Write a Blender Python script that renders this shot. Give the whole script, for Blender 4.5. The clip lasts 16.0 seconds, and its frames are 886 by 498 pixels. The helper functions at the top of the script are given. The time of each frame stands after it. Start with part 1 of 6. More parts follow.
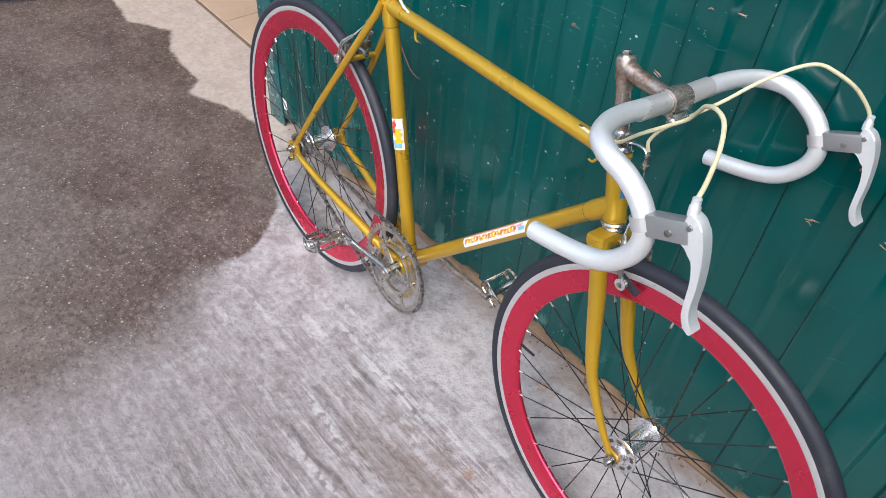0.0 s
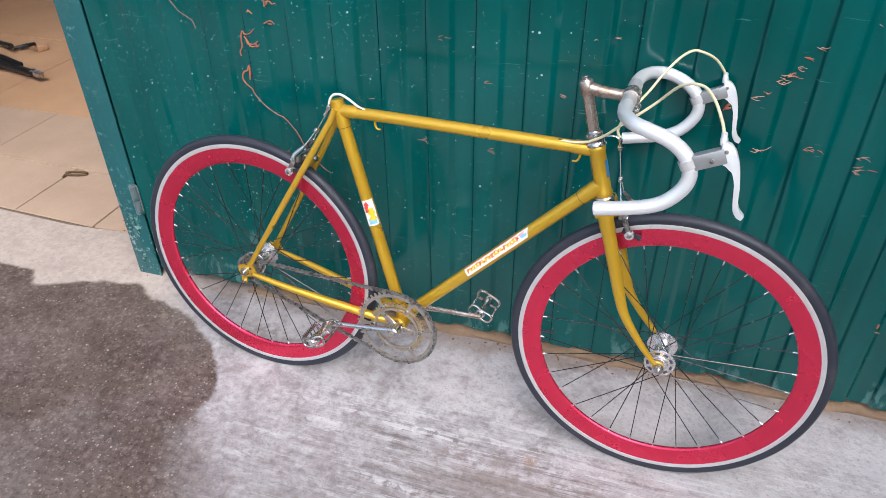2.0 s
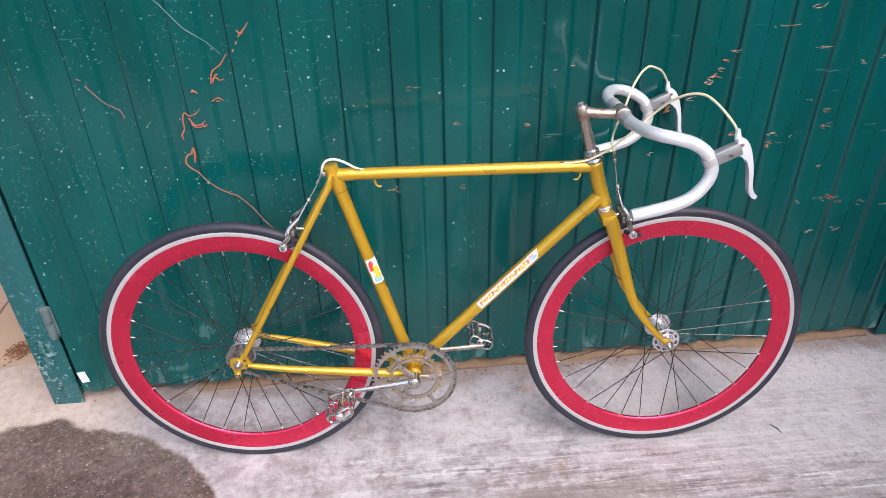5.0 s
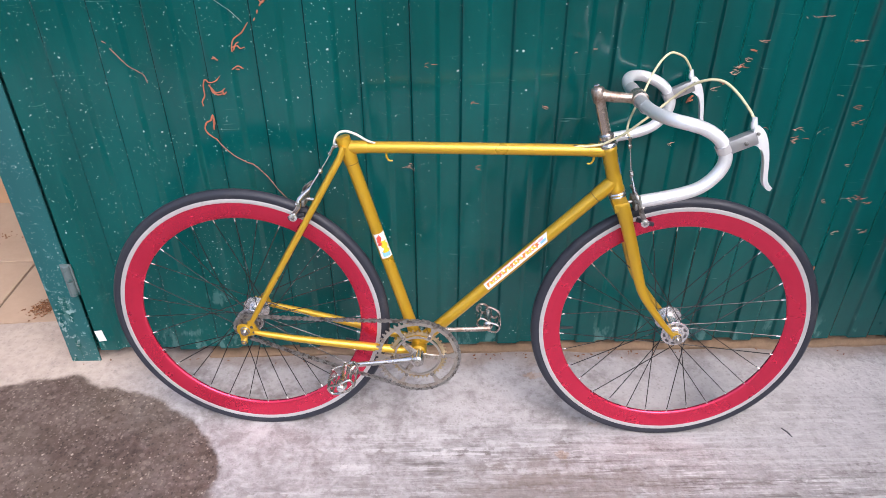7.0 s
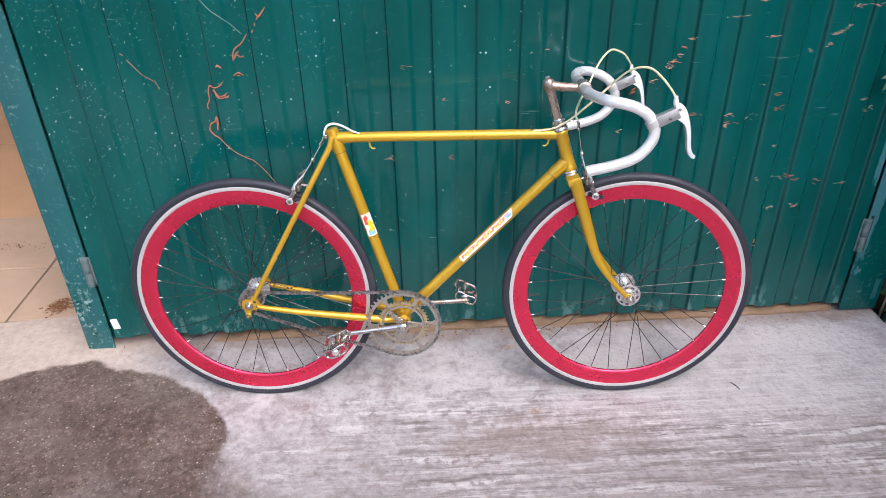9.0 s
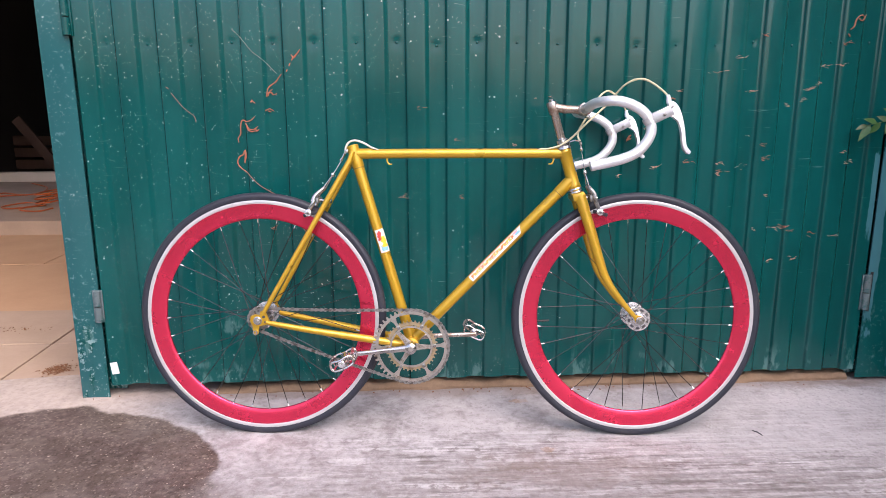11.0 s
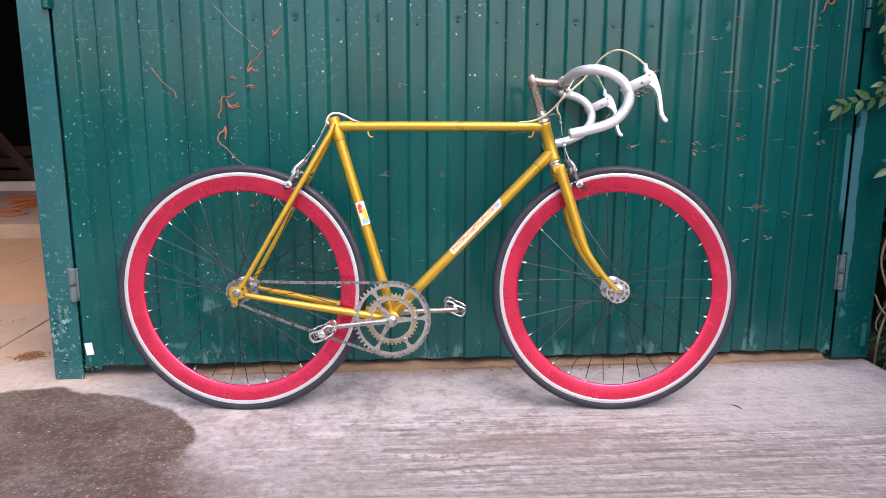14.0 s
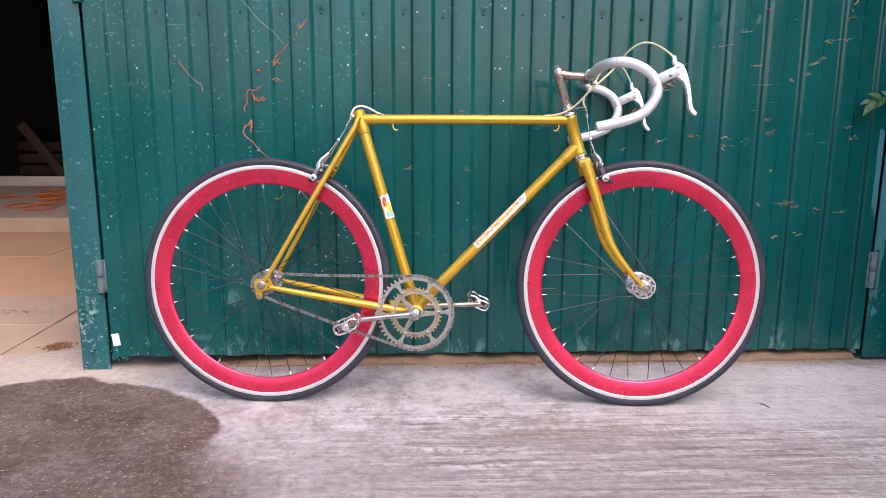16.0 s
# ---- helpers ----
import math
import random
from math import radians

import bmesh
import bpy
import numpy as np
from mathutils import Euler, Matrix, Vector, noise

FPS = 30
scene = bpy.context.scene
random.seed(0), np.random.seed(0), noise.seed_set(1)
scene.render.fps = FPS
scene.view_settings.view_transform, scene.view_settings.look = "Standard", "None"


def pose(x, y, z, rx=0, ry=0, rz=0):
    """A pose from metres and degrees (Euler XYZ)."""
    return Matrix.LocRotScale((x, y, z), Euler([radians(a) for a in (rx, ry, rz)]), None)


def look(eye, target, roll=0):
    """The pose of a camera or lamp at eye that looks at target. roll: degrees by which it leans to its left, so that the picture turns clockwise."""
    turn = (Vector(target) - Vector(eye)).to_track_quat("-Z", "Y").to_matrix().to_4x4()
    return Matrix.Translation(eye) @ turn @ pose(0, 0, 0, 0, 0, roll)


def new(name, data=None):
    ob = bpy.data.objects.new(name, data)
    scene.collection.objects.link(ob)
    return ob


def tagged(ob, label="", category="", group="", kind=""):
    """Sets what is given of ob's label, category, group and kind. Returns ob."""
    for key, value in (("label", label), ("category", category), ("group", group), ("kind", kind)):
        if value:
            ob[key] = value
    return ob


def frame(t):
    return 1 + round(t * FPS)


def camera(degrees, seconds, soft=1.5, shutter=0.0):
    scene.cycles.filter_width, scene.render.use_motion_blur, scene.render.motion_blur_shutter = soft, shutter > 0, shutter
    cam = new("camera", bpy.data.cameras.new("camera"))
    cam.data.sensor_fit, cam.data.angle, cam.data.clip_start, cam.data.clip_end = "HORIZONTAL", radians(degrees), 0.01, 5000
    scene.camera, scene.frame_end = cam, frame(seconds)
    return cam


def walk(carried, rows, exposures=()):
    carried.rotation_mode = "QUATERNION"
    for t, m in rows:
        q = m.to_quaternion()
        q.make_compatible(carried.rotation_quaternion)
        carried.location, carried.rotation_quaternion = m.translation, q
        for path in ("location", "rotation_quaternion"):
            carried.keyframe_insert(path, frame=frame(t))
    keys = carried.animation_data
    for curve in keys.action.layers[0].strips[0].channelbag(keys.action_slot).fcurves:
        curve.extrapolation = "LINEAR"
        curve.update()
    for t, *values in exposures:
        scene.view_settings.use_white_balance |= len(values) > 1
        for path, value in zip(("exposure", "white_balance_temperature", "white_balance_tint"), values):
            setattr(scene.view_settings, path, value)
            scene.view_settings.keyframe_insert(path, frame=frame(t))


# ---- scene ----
cam = camera(65.0, 16.0, soft=0.75)
PATH = [
    (0, (0.826, -0.948, 1.341), (-0.214, 0.065, -0.034), 4.5),
    (0.3, (0.748, -1.02, 1.327), (-0.219, 0.099, -0.019), 2.5),
    (0.5, (0.712, -1.083, 1.362), (-0.224, 0.102, 0.051), 1.3),
    (1, (0.672, -1.258, 1.392), (-0.105, 0.111, 0.157), 0.1),
    (1.5, (0.607, -1.434, 1.415), (-0.035, 0.067, 0.26), 0.9),
    (2, (0.492, -1.468, 1.406), (0.002, 0.092, 0.254), -0.5),
    (2.1, (0.467, -1.449, 1.413), (0.019, 0.109, 0.239), -1.2),
    (2.5, (0.359, -1.441, 1.428), (0.088, 0.158, 0.257), -2.9),
    (3, (0.216, -1.472, 1.441), (0.167, 0.186, 0.323), -2.3),
    (3.5, (0.051, -1.541, 1.454), (0.241, 0.125, 0.364), -0.5),
    (3.7, (0.018, -1.54, 1.452), (0.19, 0.133, 0.371), -1.1),
    (5.8, (-0.032, -1.54, 1.445), (0.083, 0.139, 0.363), -1.0),
    (6, (-0.03, -1.538, 1.433), (0.064, 0.116, 0.313), -0.9),
    (6.5, (0.002, -1.517, 1.41), (-0.005, 0.119, 0.259), -0.9),
    (7, (0.033, -1.559, 1.418), (0.071, 0.113, 0.321), -0.1),
    (7.5, (0.022, -1.69, 1.417), (0.056, -0.001, 0.347), -0.0),
    (8, (0.036, -1.78, 1.421), (0.089, -0.07, 0.386), 0.4),
    (8.5, (0.038, -1.807, 1.431), (0.106, -0.097, 0.395), -0.0),
    (9, (0.052, -1.82, 1.427), (0.122, -0.106, 0.399), -1.4),
    (9.2, (0.05, -1.831, 1.431), (0.114, -0.107, 0.419), -0.9),
    (11.3, (0.004, -2.093, 0.862), (0.089, -0.136, 0.46), -0.1),
    (11.5, (0.006, -2.106, 0.832), (0.081, -0.153, 0.411), 0.1),
    (12, (-0.002, -2.115, 0.815), (0.092, -0.156, 0.421), 0.4),
    (12.5, (-0.005, -2.103, 0.802), (0.114, -0.145, 0.411), 0.9),
    (13, (-0.001, -2.089, 0.8), (0.155, -0.136, 0.399), 0.8),
    (13.5, (0.001, -2.088, 0.8), (0.157, -0.133, 0.412), 0.6),
    (14, (0.004, -2.092, 0.801), (0.149, -0.131, 0.436), 0.1),
    (14.5, (0.001, -2.096, 0.8), (0.124, -0.13, 0.452), 0.2),
    (15, (0.001, -2.099, 0.799), (0.107, -0.132, 0.453), -0.1),
    (15.5, (-0.001, -2.096, 0.801), (0.081, -0.127, 0.459), -0.8),
    (16, (-0.006, -2.087, 0.789), (0.081, -0.124, 0.418), 0.2),
]
EXPOSURES = [(0, 0.90, 6200, 8), (1.0, 0.98, 6170, 7), (2.0, 1.02, 6150, 9), (3.0, 1.01, 6270, 12), (3.7, 1.06, 6350, 14), (5.8, 1.10, 6400, 16), (7.0, 1.08, 6360, 15), (9.2, 1.13, 6330, 14), (11.3, 1.14, 6510, 21), (12.5, 1.11, 6510, 21), (16, 1.11, 6520, 21)]
walk(cam, [(t, look(eye, target, roll)) for t, eye, target, roll in PATH], EXPOSURES)

# ---- light ----
SUN_DIR = Vector((0.35, -0.72, 1.0)).normalized()
world = bpy.data.worlds.new("overcast_sky")
scene.world = world
world.use_nodes = True
wn = world.node_tree.nodes
sky = wn.new("ShaderNodeTexSky")
sky.sky_type, sky.sun_disc = "NISHITA", False
sky.sun_elevation = math.asin(SUN_DIR.z)
sky.sun_rotation = math.atan2(SUN_DIR.x, SUN_DIR.y)
sky.air_density, sky.dust_density = 1.0, 3.0
world.node_tree.links.new(sky.outputs[0], wn["Background"].inputs[0])
wn["Background"].inputs[1].default_value = 0.15
sun = new("sun", bpy.data.lights.new("sun", "SUN"))
sun.data.energy, sun.data.angle, sun.data.color = 1.25, radians(50), (1.0, 0.97, 0.95)
sun.matrix_world = look(SUN_DIR * 20, (0, 0, 0))


# ---- materials ----
class Nodes:
    """Short hand for building one node material."""

    def __init__(self, name):
        self.mat = bpy.data.materials.new(name)
        self.mat.use_nodes = True
        self.tree = self.mat.node_tree
        self.bsdf = self.tree.nodes["Principled BSDF"]
        self.coord = None

    def add(self, kind, **values):
        node = self.tree.nodes.new(kind)
        for key, value in values.items():
            setattr(node, key, value)
        return node

    def link(self, a, b):
        self.tree.links.new(a, b)

    def put(self, socket, value):
        if isinstance(value, bpy.types.NodeSocket):
            self.link(value, socket)
        else:
            socket.default_value = value

    def place(self, scale=(1, 1, 1), offset=(0, 0, 0), world=False):
        if world:
            src = self.add("ShaderNodeNewGeometry").outputs["Position"]
        else:
            src = self.add("ShaderNodeTexCoord").outputs["Object"]
        m = self.add("ShaderNodeMapping")
        m.inputs["Scale"].default_value = scale
        m.inputs["Location"].default_value = offset
        self.link(src, m.inputs[0])
        return m.outputs[0]

    def noise(self, where, scale=5.0, detail=4.0, rough=0.55, distort=0.0):
        n = self.add("ShaderNodeTexNoise")
        self.link(where, n.inputs["Vector"])
        n.inputs["Scale"].default_value = scale
        n.inputs["Detail"].default_value = detail
        n.inputs["Roughness"].default_value = rough
        n.inputs["Distortion"].default_value = distort
        return n.outputs["Fac"]

    def ramp(self, fac, stops):
        r = self.add("ShaderNodeValToRGB")
        els = r.color_ramp.elements
        while len(els) < len(stops):
            els.new(0.5)
        for el, (at, c) in zip(els, stops):
            el.position = at
            el.color = (*c, 1) if isinstance(c, tuple) else (c, c, c, 1)
        self.put(r.inputs[0], fac)
        return r.outputs[0]

    def step(self, fac, lo, hi, a=0.0, b=1.0):
        m = self.add("ShaderNodeMapRange", interpolation_type="SMOOTHSTEP")
        self.put(m.inputs[0], fac)
        for i, v in enumerate((lo, hi, a, b)):
            m.inputs[1 + i].default_value = v
        return m.outputs[0]

    def math(self, op, a, b=0.0):
        m = self.add("ShaderNodeMath", operation=op)
        self.put(m.inputs[0], a)
        self.put(m.inputs[1], b)
        return m.outputs[0]

    def mix(self, fac, a, b):
        m = self.add("ShaderNodeMix", data_type="RGBA")
        self.put(m.inputs[0], fac)
        for s, v in ((m.inputs[6], a), (m.inputs[7], b)):
            self.put(s, (*v, 1) if isinstance(v, tuple) else v)
        return m.outputs[2]

    def axes(self, vec):
        s = self.add("ShaderNodeSeparateXYZ")
        self.link(vec, s.inputs[0])
        return s.outputs

    def bump(self, height, strength=0.3, dist=0.002):
        b = self.add("ShaderNodeBump")
        b.inputs["Strength"].default_value = strength
        b.inputs["Distance"].default_value = dist
        self.link(height, b.inputs["Height"])
        self.link(b.outputs[0], self.bsdf.inputs["Normal"])

    def set(self, color=None, rough=None, metal=None, coat=None, spec=None):
        for key, v in (("Base Color", color), ("Roughness", rough), ("Metallic", metal), ("Coat Weight", coat), ("Specular IOR Level", spec)):
            if v is not None:
                self.put(self.bsdf.inputs[key], (*v, 1) if isinstance(v, tuple) else v)
        return self.mat


def worn(name, base, dark, rough=(0.3, 0.5), metal=0.0, scale=30.0, amount=(0.55, 0.75), coat=0.0, bump=0.1, grain=0.35):
    """Paint, metal or rubber with a fine grain and sparse darker wear."""
    n = Nodes(name)
    p = n.place(world=False)
    big, fine = n.noise(p, scale, 5), n.noise(p, scale * 8, 3)
    wear = n.step(n.math("ADD", n.math("MULTIPLY", big, 0.75), n.math("MULTIPLY", fine, 0.25)), *amount)
    tint = n.mix(n.math("MULTIPLY", fine, grain), base, tuple(c * 0.72 for c in base))
    n.set(n.mix(wear, tint, dark), n.step(big, 0.3, 0.7, *rough), metal, coat)
    n.bump(fine, bump, 0.0006)
    return n.mat


GOLD = worn("gold_frame_paint", (0.56, 0.330, 0.020), (0.30, 0.155, 0.012), (0.27, 0.37), 0.50, 9, (0.64, 0.82), 0.45, 0.015, 0.15)
RED = worn("red_anodised_rim", (0.79, 0.044, 0.104), (0.64, 0.026, 0.068), (0.23, 0.31), 0.78, 9, (0.6, 0.9), 0.18, 0.03)
TRACK = worn("brake_track_alloy", (0.62, 0.60, 0.60), (0.36, 0.33, 0.33), (0.3, 0.42), 0.55, 20, (0.6, 0.85), 0.0, 0.05)
TYRE = worn("tyre_rubber", (0.024, 0.026, 0.036), (0.050, 0.048, 0.052), (0.42, 0.58), 0.0, 25, (0.5, 0.8), 0.0, 0.25)
TYRE.node_tree.nodes["Principled BSDF"].inputs["Specular IOR Level"].default_value = 0.35
ALLOY = worn("satin_alloy", (0.82, 0.82, 0.835), (0.60, 0.59, 0.59), (0.34, 0.46), 0.55, 22, (0.6, 0.85), 0.0, 0.08)
LEVER_GREY = worn("grey_lever_casting", (0.40, 0.40, 0.41), (0.30, 0.29, 0.29), (0.30, 0.42), 0.7, 22, (0.6, 0.85), 0.0, 0.08)
CHROME = worn("tarnished_chrome", (0.58, 0.56, 0.54), (0.22, 0.16, 0.11), (0.10, 0.24), 0.95, 60, (0.52, 0.72), 0.0, 0.12)
RUSTY = worn("pitted_rusty_chrome", (0.47, 0.40, 0.35), (0.22, 0.13, 0.085), (0.20, 0.38), 0.8, 24, (0.46, 0.70), 0.0, 0.15)
CRANK = worn("dull_crank_steel", (0.46, 0.42, 0.38), (0.20, 0.15, 0.10), (0.28, 0.5), 0.8, 50, (0.48, 0.72), 0.0, 0.2)
BRASSY = worn("brown_oily_ring", (0.46, 0.36, 0.22), (0.17, 0.11, 0.06), (0.3, 0.5), 0.7, 60, (0.5, 0.72), 0.0, 0.2)
CHAIN = worn("oily_chain_steel", (0.32, 0.31, 0.30), (0.085, 0.07, 0.06), (0.28, 0.46), 0.8, 90, (0.46, 0.64), 0.0, 0.2)
POLISH = worn("polished_hub_alloy", (0.80, 0.79, 0.79), (0.42, 0.38, 0.36), (0.16, 0.28), 0.85, 40, (0.55, 0.75), 0.0, 0.08)
STICK_PINK = worn("pink_print", (0.80, 0.34, 0.36), (0.6, 0.3, 0.3), (0.35, 0.5), 0.0, 60)
STICK_ORANGE = worn("orange_print", (0.62, 0.20, 0.02), (0.45, 0.15, 0.02), (0.35, 0.5), 0.0, 60)
BLACK = worn("black_steel", (0.018, 0.018, 0.019), (0.05, 0.045, 0.04), (0.35, 0.5), 0.3, 40, (0.6, 0.8))
SPOKE = worn("dark_spoke_wire", (0.060, 0.061, 0.065), (0.085, 0.080, 0.080), (0.16, 0.28), 0.8, 40, (0.5, 0.8))
NIPPLE = worn("nickel_nipple", (0.78, 0.76, 0.74), (0.5, 0.48, 0.45), (0.2, 0.3), 0.85, 40)
HOUSING = worn("yellowed_cable_housing", (0.66, 0.60, 0.38), (0.45, 0.36, 0.17), (0.35, 0.5), 0.0, 25, (0.5, 0.8))
WHITE_HOUSING = worn("white_cable_housing", (0.72, 0.69, 0.60), (0.5, 0.44, 0.3), (0.35, 0.5), 0.0, 25, (0.5, 0.8))
WHITE = worn("white_sticker", (0.78, 0.77, 0.74), (0.5, 0.47, 0.42), (0.35, 0.5), 0.0, 60, (0.62, 0.8))
STICK_RED = worn("red_print", (0.60, 0.05, 0.035), (0.4, 0.05, 0.04), (0.35, 0.5), 0.0, 60)
STICK_YELLOW = worn("yellow_print", (0.80, 0.48, 0.02), (0.6, 0.35, 0.03), (0.35, 0.5), 0.0, 60)
STICK_BLUE = worn("blue_print", (0.20, 0.45, 0.60), (0.15, 0.3, 0.45), (0.35, 0.5), 0.0, 60)
DEEP_BLUE = worn("deep_blue_badge", (0.04, 0.16, 0.35), (0.03, 0.08, 0.2), (0.35, 0.5), 0.0, 60)
DUST = worn("pale_dry_rootlet", (0.30, 0.33, 0.29), (0.2, 0.22, 0.2), (0.7, 0.8), 0.0, 60)
DARK = worn("dark_print_and_shade", (0.05, 0.045, 0.05), (0.1, 0.09, 0.09), (0.4, 0.5), 0.0, 60)
GRIME = worn("lug_grime", (0.10, 0.055, 0.02), (0.04, 0.03, 0.02), (0.5, 0.7), 0.0, 60)
TAN_ROOT = worn("dry_tan_rootlet", (0.46, 0.27, 0.19), (0.36, 0.19, 0.12), (0.6, 0.8), 0.0, 60)
TENDRIL = worn("dry_orange_tendril", (0.36, 0.125, 0.068), (0.26, 0.11, 0.07), (0.6, 0.8), 0.0, 60)
PALE_TENDRIL = worn("dry_brown_tendril", (0.22, 0.11, 0.08), (0.34, 0.14, 0.08), (0.6, 0.8), 0.0, 60)


def door_paint(name, patches, spec=0.50, chips=0.0, smears=()):
    """Old green gloss paint: spatters, streaks, scuffs and bluish patches, repaint or, on the left post, sky sheen."""
    n = Nodes(name)
    p = n.place(world=True)
    x, y, z = n.axes(p)
    cloud = n.noise(n.place((1.3, 1.3, 0.5), world=True), 3.0, 5)
    streak = n.noise(n.place((22, 22, 1.1), world=True), 1.0, 5)
    fine = n.noise(p, 160, 3)
    base = n.mix(n.step(cloud, 0.3, 0.7), (0.0004, 0.053, 0.050), (0.0008, 0.077, 0.073))
    base = n.mix(n.math("MULTIPLY", n.step(streak, 0.55, 0.8), 0.25), base, (0.003, 0.092, 0.086))
    # small pale spatters, thicker towards the hinge side
    left = n.step(x, 0.9, -0.8, 0.0, 1.0)
    wob = n.add("ShaderNodeTexNoise")
    n.link(p, wob.inputs["Vector"])
    wob.inputs["Scale"].default_value = 130
    bent = n.add("ShaderNodeVectorMath", operation="MULTIPLY_ADD")
    n.link(wob.outputs["Color"], bent.inputs[0])
    bent.inputs[1].default_value = (0.006, 0.006, 0.006)
    n.link(p, bent.inputs[2])
    clump = n.step(n.noise(p, 7, 3), 0.40, 0.62)
    for size, dot, few in ((75.0, 0.22, 0.981), (160.0, 0.28, 0.985), (30.0, 0.095, 0.976), (280.0, 0.30, 0.988)):
        v = n.add("ShaderNodeTexVoronoi")
        n.link(bent.outputs[0], v.inputs["Vector"])
        v.inputs["Scale"].default_value = size
        keep = n.add("ShaderNodeSeparateColor")
        n.link(v.outputs["Color"], keep.inputs[0])
        near = n.step(v.outputs["Distance"], dot, dot * 0.6)
        lot = n.math("GREATER_THAN", n.math("ADD", keep.outputs[0], n.math("MULTIPLY", n.math("MULTIPLY", left, n.math("ADD", 0.45, clump)), 0.085)), few + 0.0215)
        dots = n.math("MULTIPLY", n.math("MULTIPLY", near, lot), n.step(keep.outputs[1], 0.0, 1.0, 0.2, 0.9))
        base = n.mix(dots, base, (0.40, 0.52, 0.48))
    # fine scratches
    scr = n.noise(n.place((7, 7, 120), offset=(1, 2, 3), world=True), 1.0, 3, 0.5, 2.0)
    base = n.mix(n.math("MULTIPLY", n.math("MULTIPLY", n.step(scr, 0.70, 0.74), clump), 0.35), base, (0.18, 0.32, 0.29))
    # chalky scuffs along the bottom edge
    ragged = n.noise(n.place((16, 16, 7), world=True), 1.0, 5, 0.65)
    low = n.math("MULTIPLY", n.step(z, 0.18, 0.07), n.step(ragged, 0.55, 0.64))
    base = n.mix(n.math("MULTIPLY", low, 0.45), base, (0.13, 0.27, 0.25))
    if chips:
        flake = n.math("ADD", n.math("MULTIPLY", ragged, 0.35), n.math("MULTIPLY", n.noise(p, 75, 5, 0.75), 0.65))
        base = n.mix(n.math("MULTIPLY", n.math("MULTIPLY", n.step(n.math("ADD", flake, n.step(z, 0.50, 0.05, 0.0, 0.035)), 0.575, 0.60), n.step(z, 0.75, 0.05, 0.30, 0.9)), chips), base, (0.26, 0.40, 0.40))
    rough = n.step(cloud, 0.3, 0.7, 0.12, 0.19)
    for (cx, cz, wx, wz), amount in patches:
        dx = n.math("DIVIDE", n.math("ABSOLUTE", n.math("SUBTRACT", x, cx)), wx)
        dz = n.math("DIVIDE", n.math("ABSOLUTE", n.math("SUBTRACT", z, cz)), wz)
        d = n.math("ADD", n.math("MAXIMUM", dx, dz), n.math("MULTIPLY", n.math("SUBTRACT", ragged, 0.5), 2.0))
        base = n.mix(n.math("MULTIPLY", n.step(d, 1.05, 0.9), amount), base, (0.050, 0.165, 0.19))
    # rubbed pale marks in slanting strokes
    stroke = n.noise(n.place((60, 60, 26), world=True), 1.0, 4, 0.6, 0.8)
    for cx, cz, wx, wz in smears:
        dx = n.math("DIVIDE", n.math("SUBTRACT", x, cx), wx)
        dz = n.math("DIVIDE", n.math("SUBTRACT", z, cz), wz)
        d = n.math("SQRT", n.math("ADD", n.math("MULTIPLY", dx, dx), n.math("MULTIPLY", dz, dz)))
        d = n.math("ADD", d, n.math("MULTIPLY", n.math("SUBTRACT", stroke, 0.5), 4.0))
        base = n.mix(n.step(d, 1.0, 0.2, 0.0, 0.30), base, (0.15, 0.29, 0.28))
    n.set(base, rough, 0.0, 0.0, spec)
    n.bump(n.math("ADD", n.math("MULTIPLY", fine, 0.12), n.math("ADD", n.math("MULTIPLY", n.noise(p, 24, 2), 0.16), n.math("MULTIPLY", n.noise(n.place((15, 15, 1.6), world=True), 1.0, 2, 0.4), 4.5))), 0.14, 0.004)
    return n.mat


GREEN = door_paint("green_gloss_paint", [((1.424, 0.64, 0.012, 0.13), 0.8)], smears=((-0.554, 0.254, 0.030, 0.030), (-0.655, 0.122, 0.040, 0.015)))
POST_GREEN = door_paint("post_green_paint", [((1.454, 0.52, 0.017, 0.30), 0.85), ((1.458, 0.28, 0.013, 0.06), 0.7), ((1.545, 0.11, 0.008, 0.035), 0.5)], 0.35, 0.10)
# The tall bluish patch puts the sky's reflection into the left post's colour.
JAMB_GREEN = door_paint("jamb_green_paint", [((-0.98, 0.95, 0.06, 0.9), 0.34)], 0.45, 1.0, ((-0.975, 0.232, 0.012, 0.030), (-0.990, 0.20, 0.008, 0.05)))


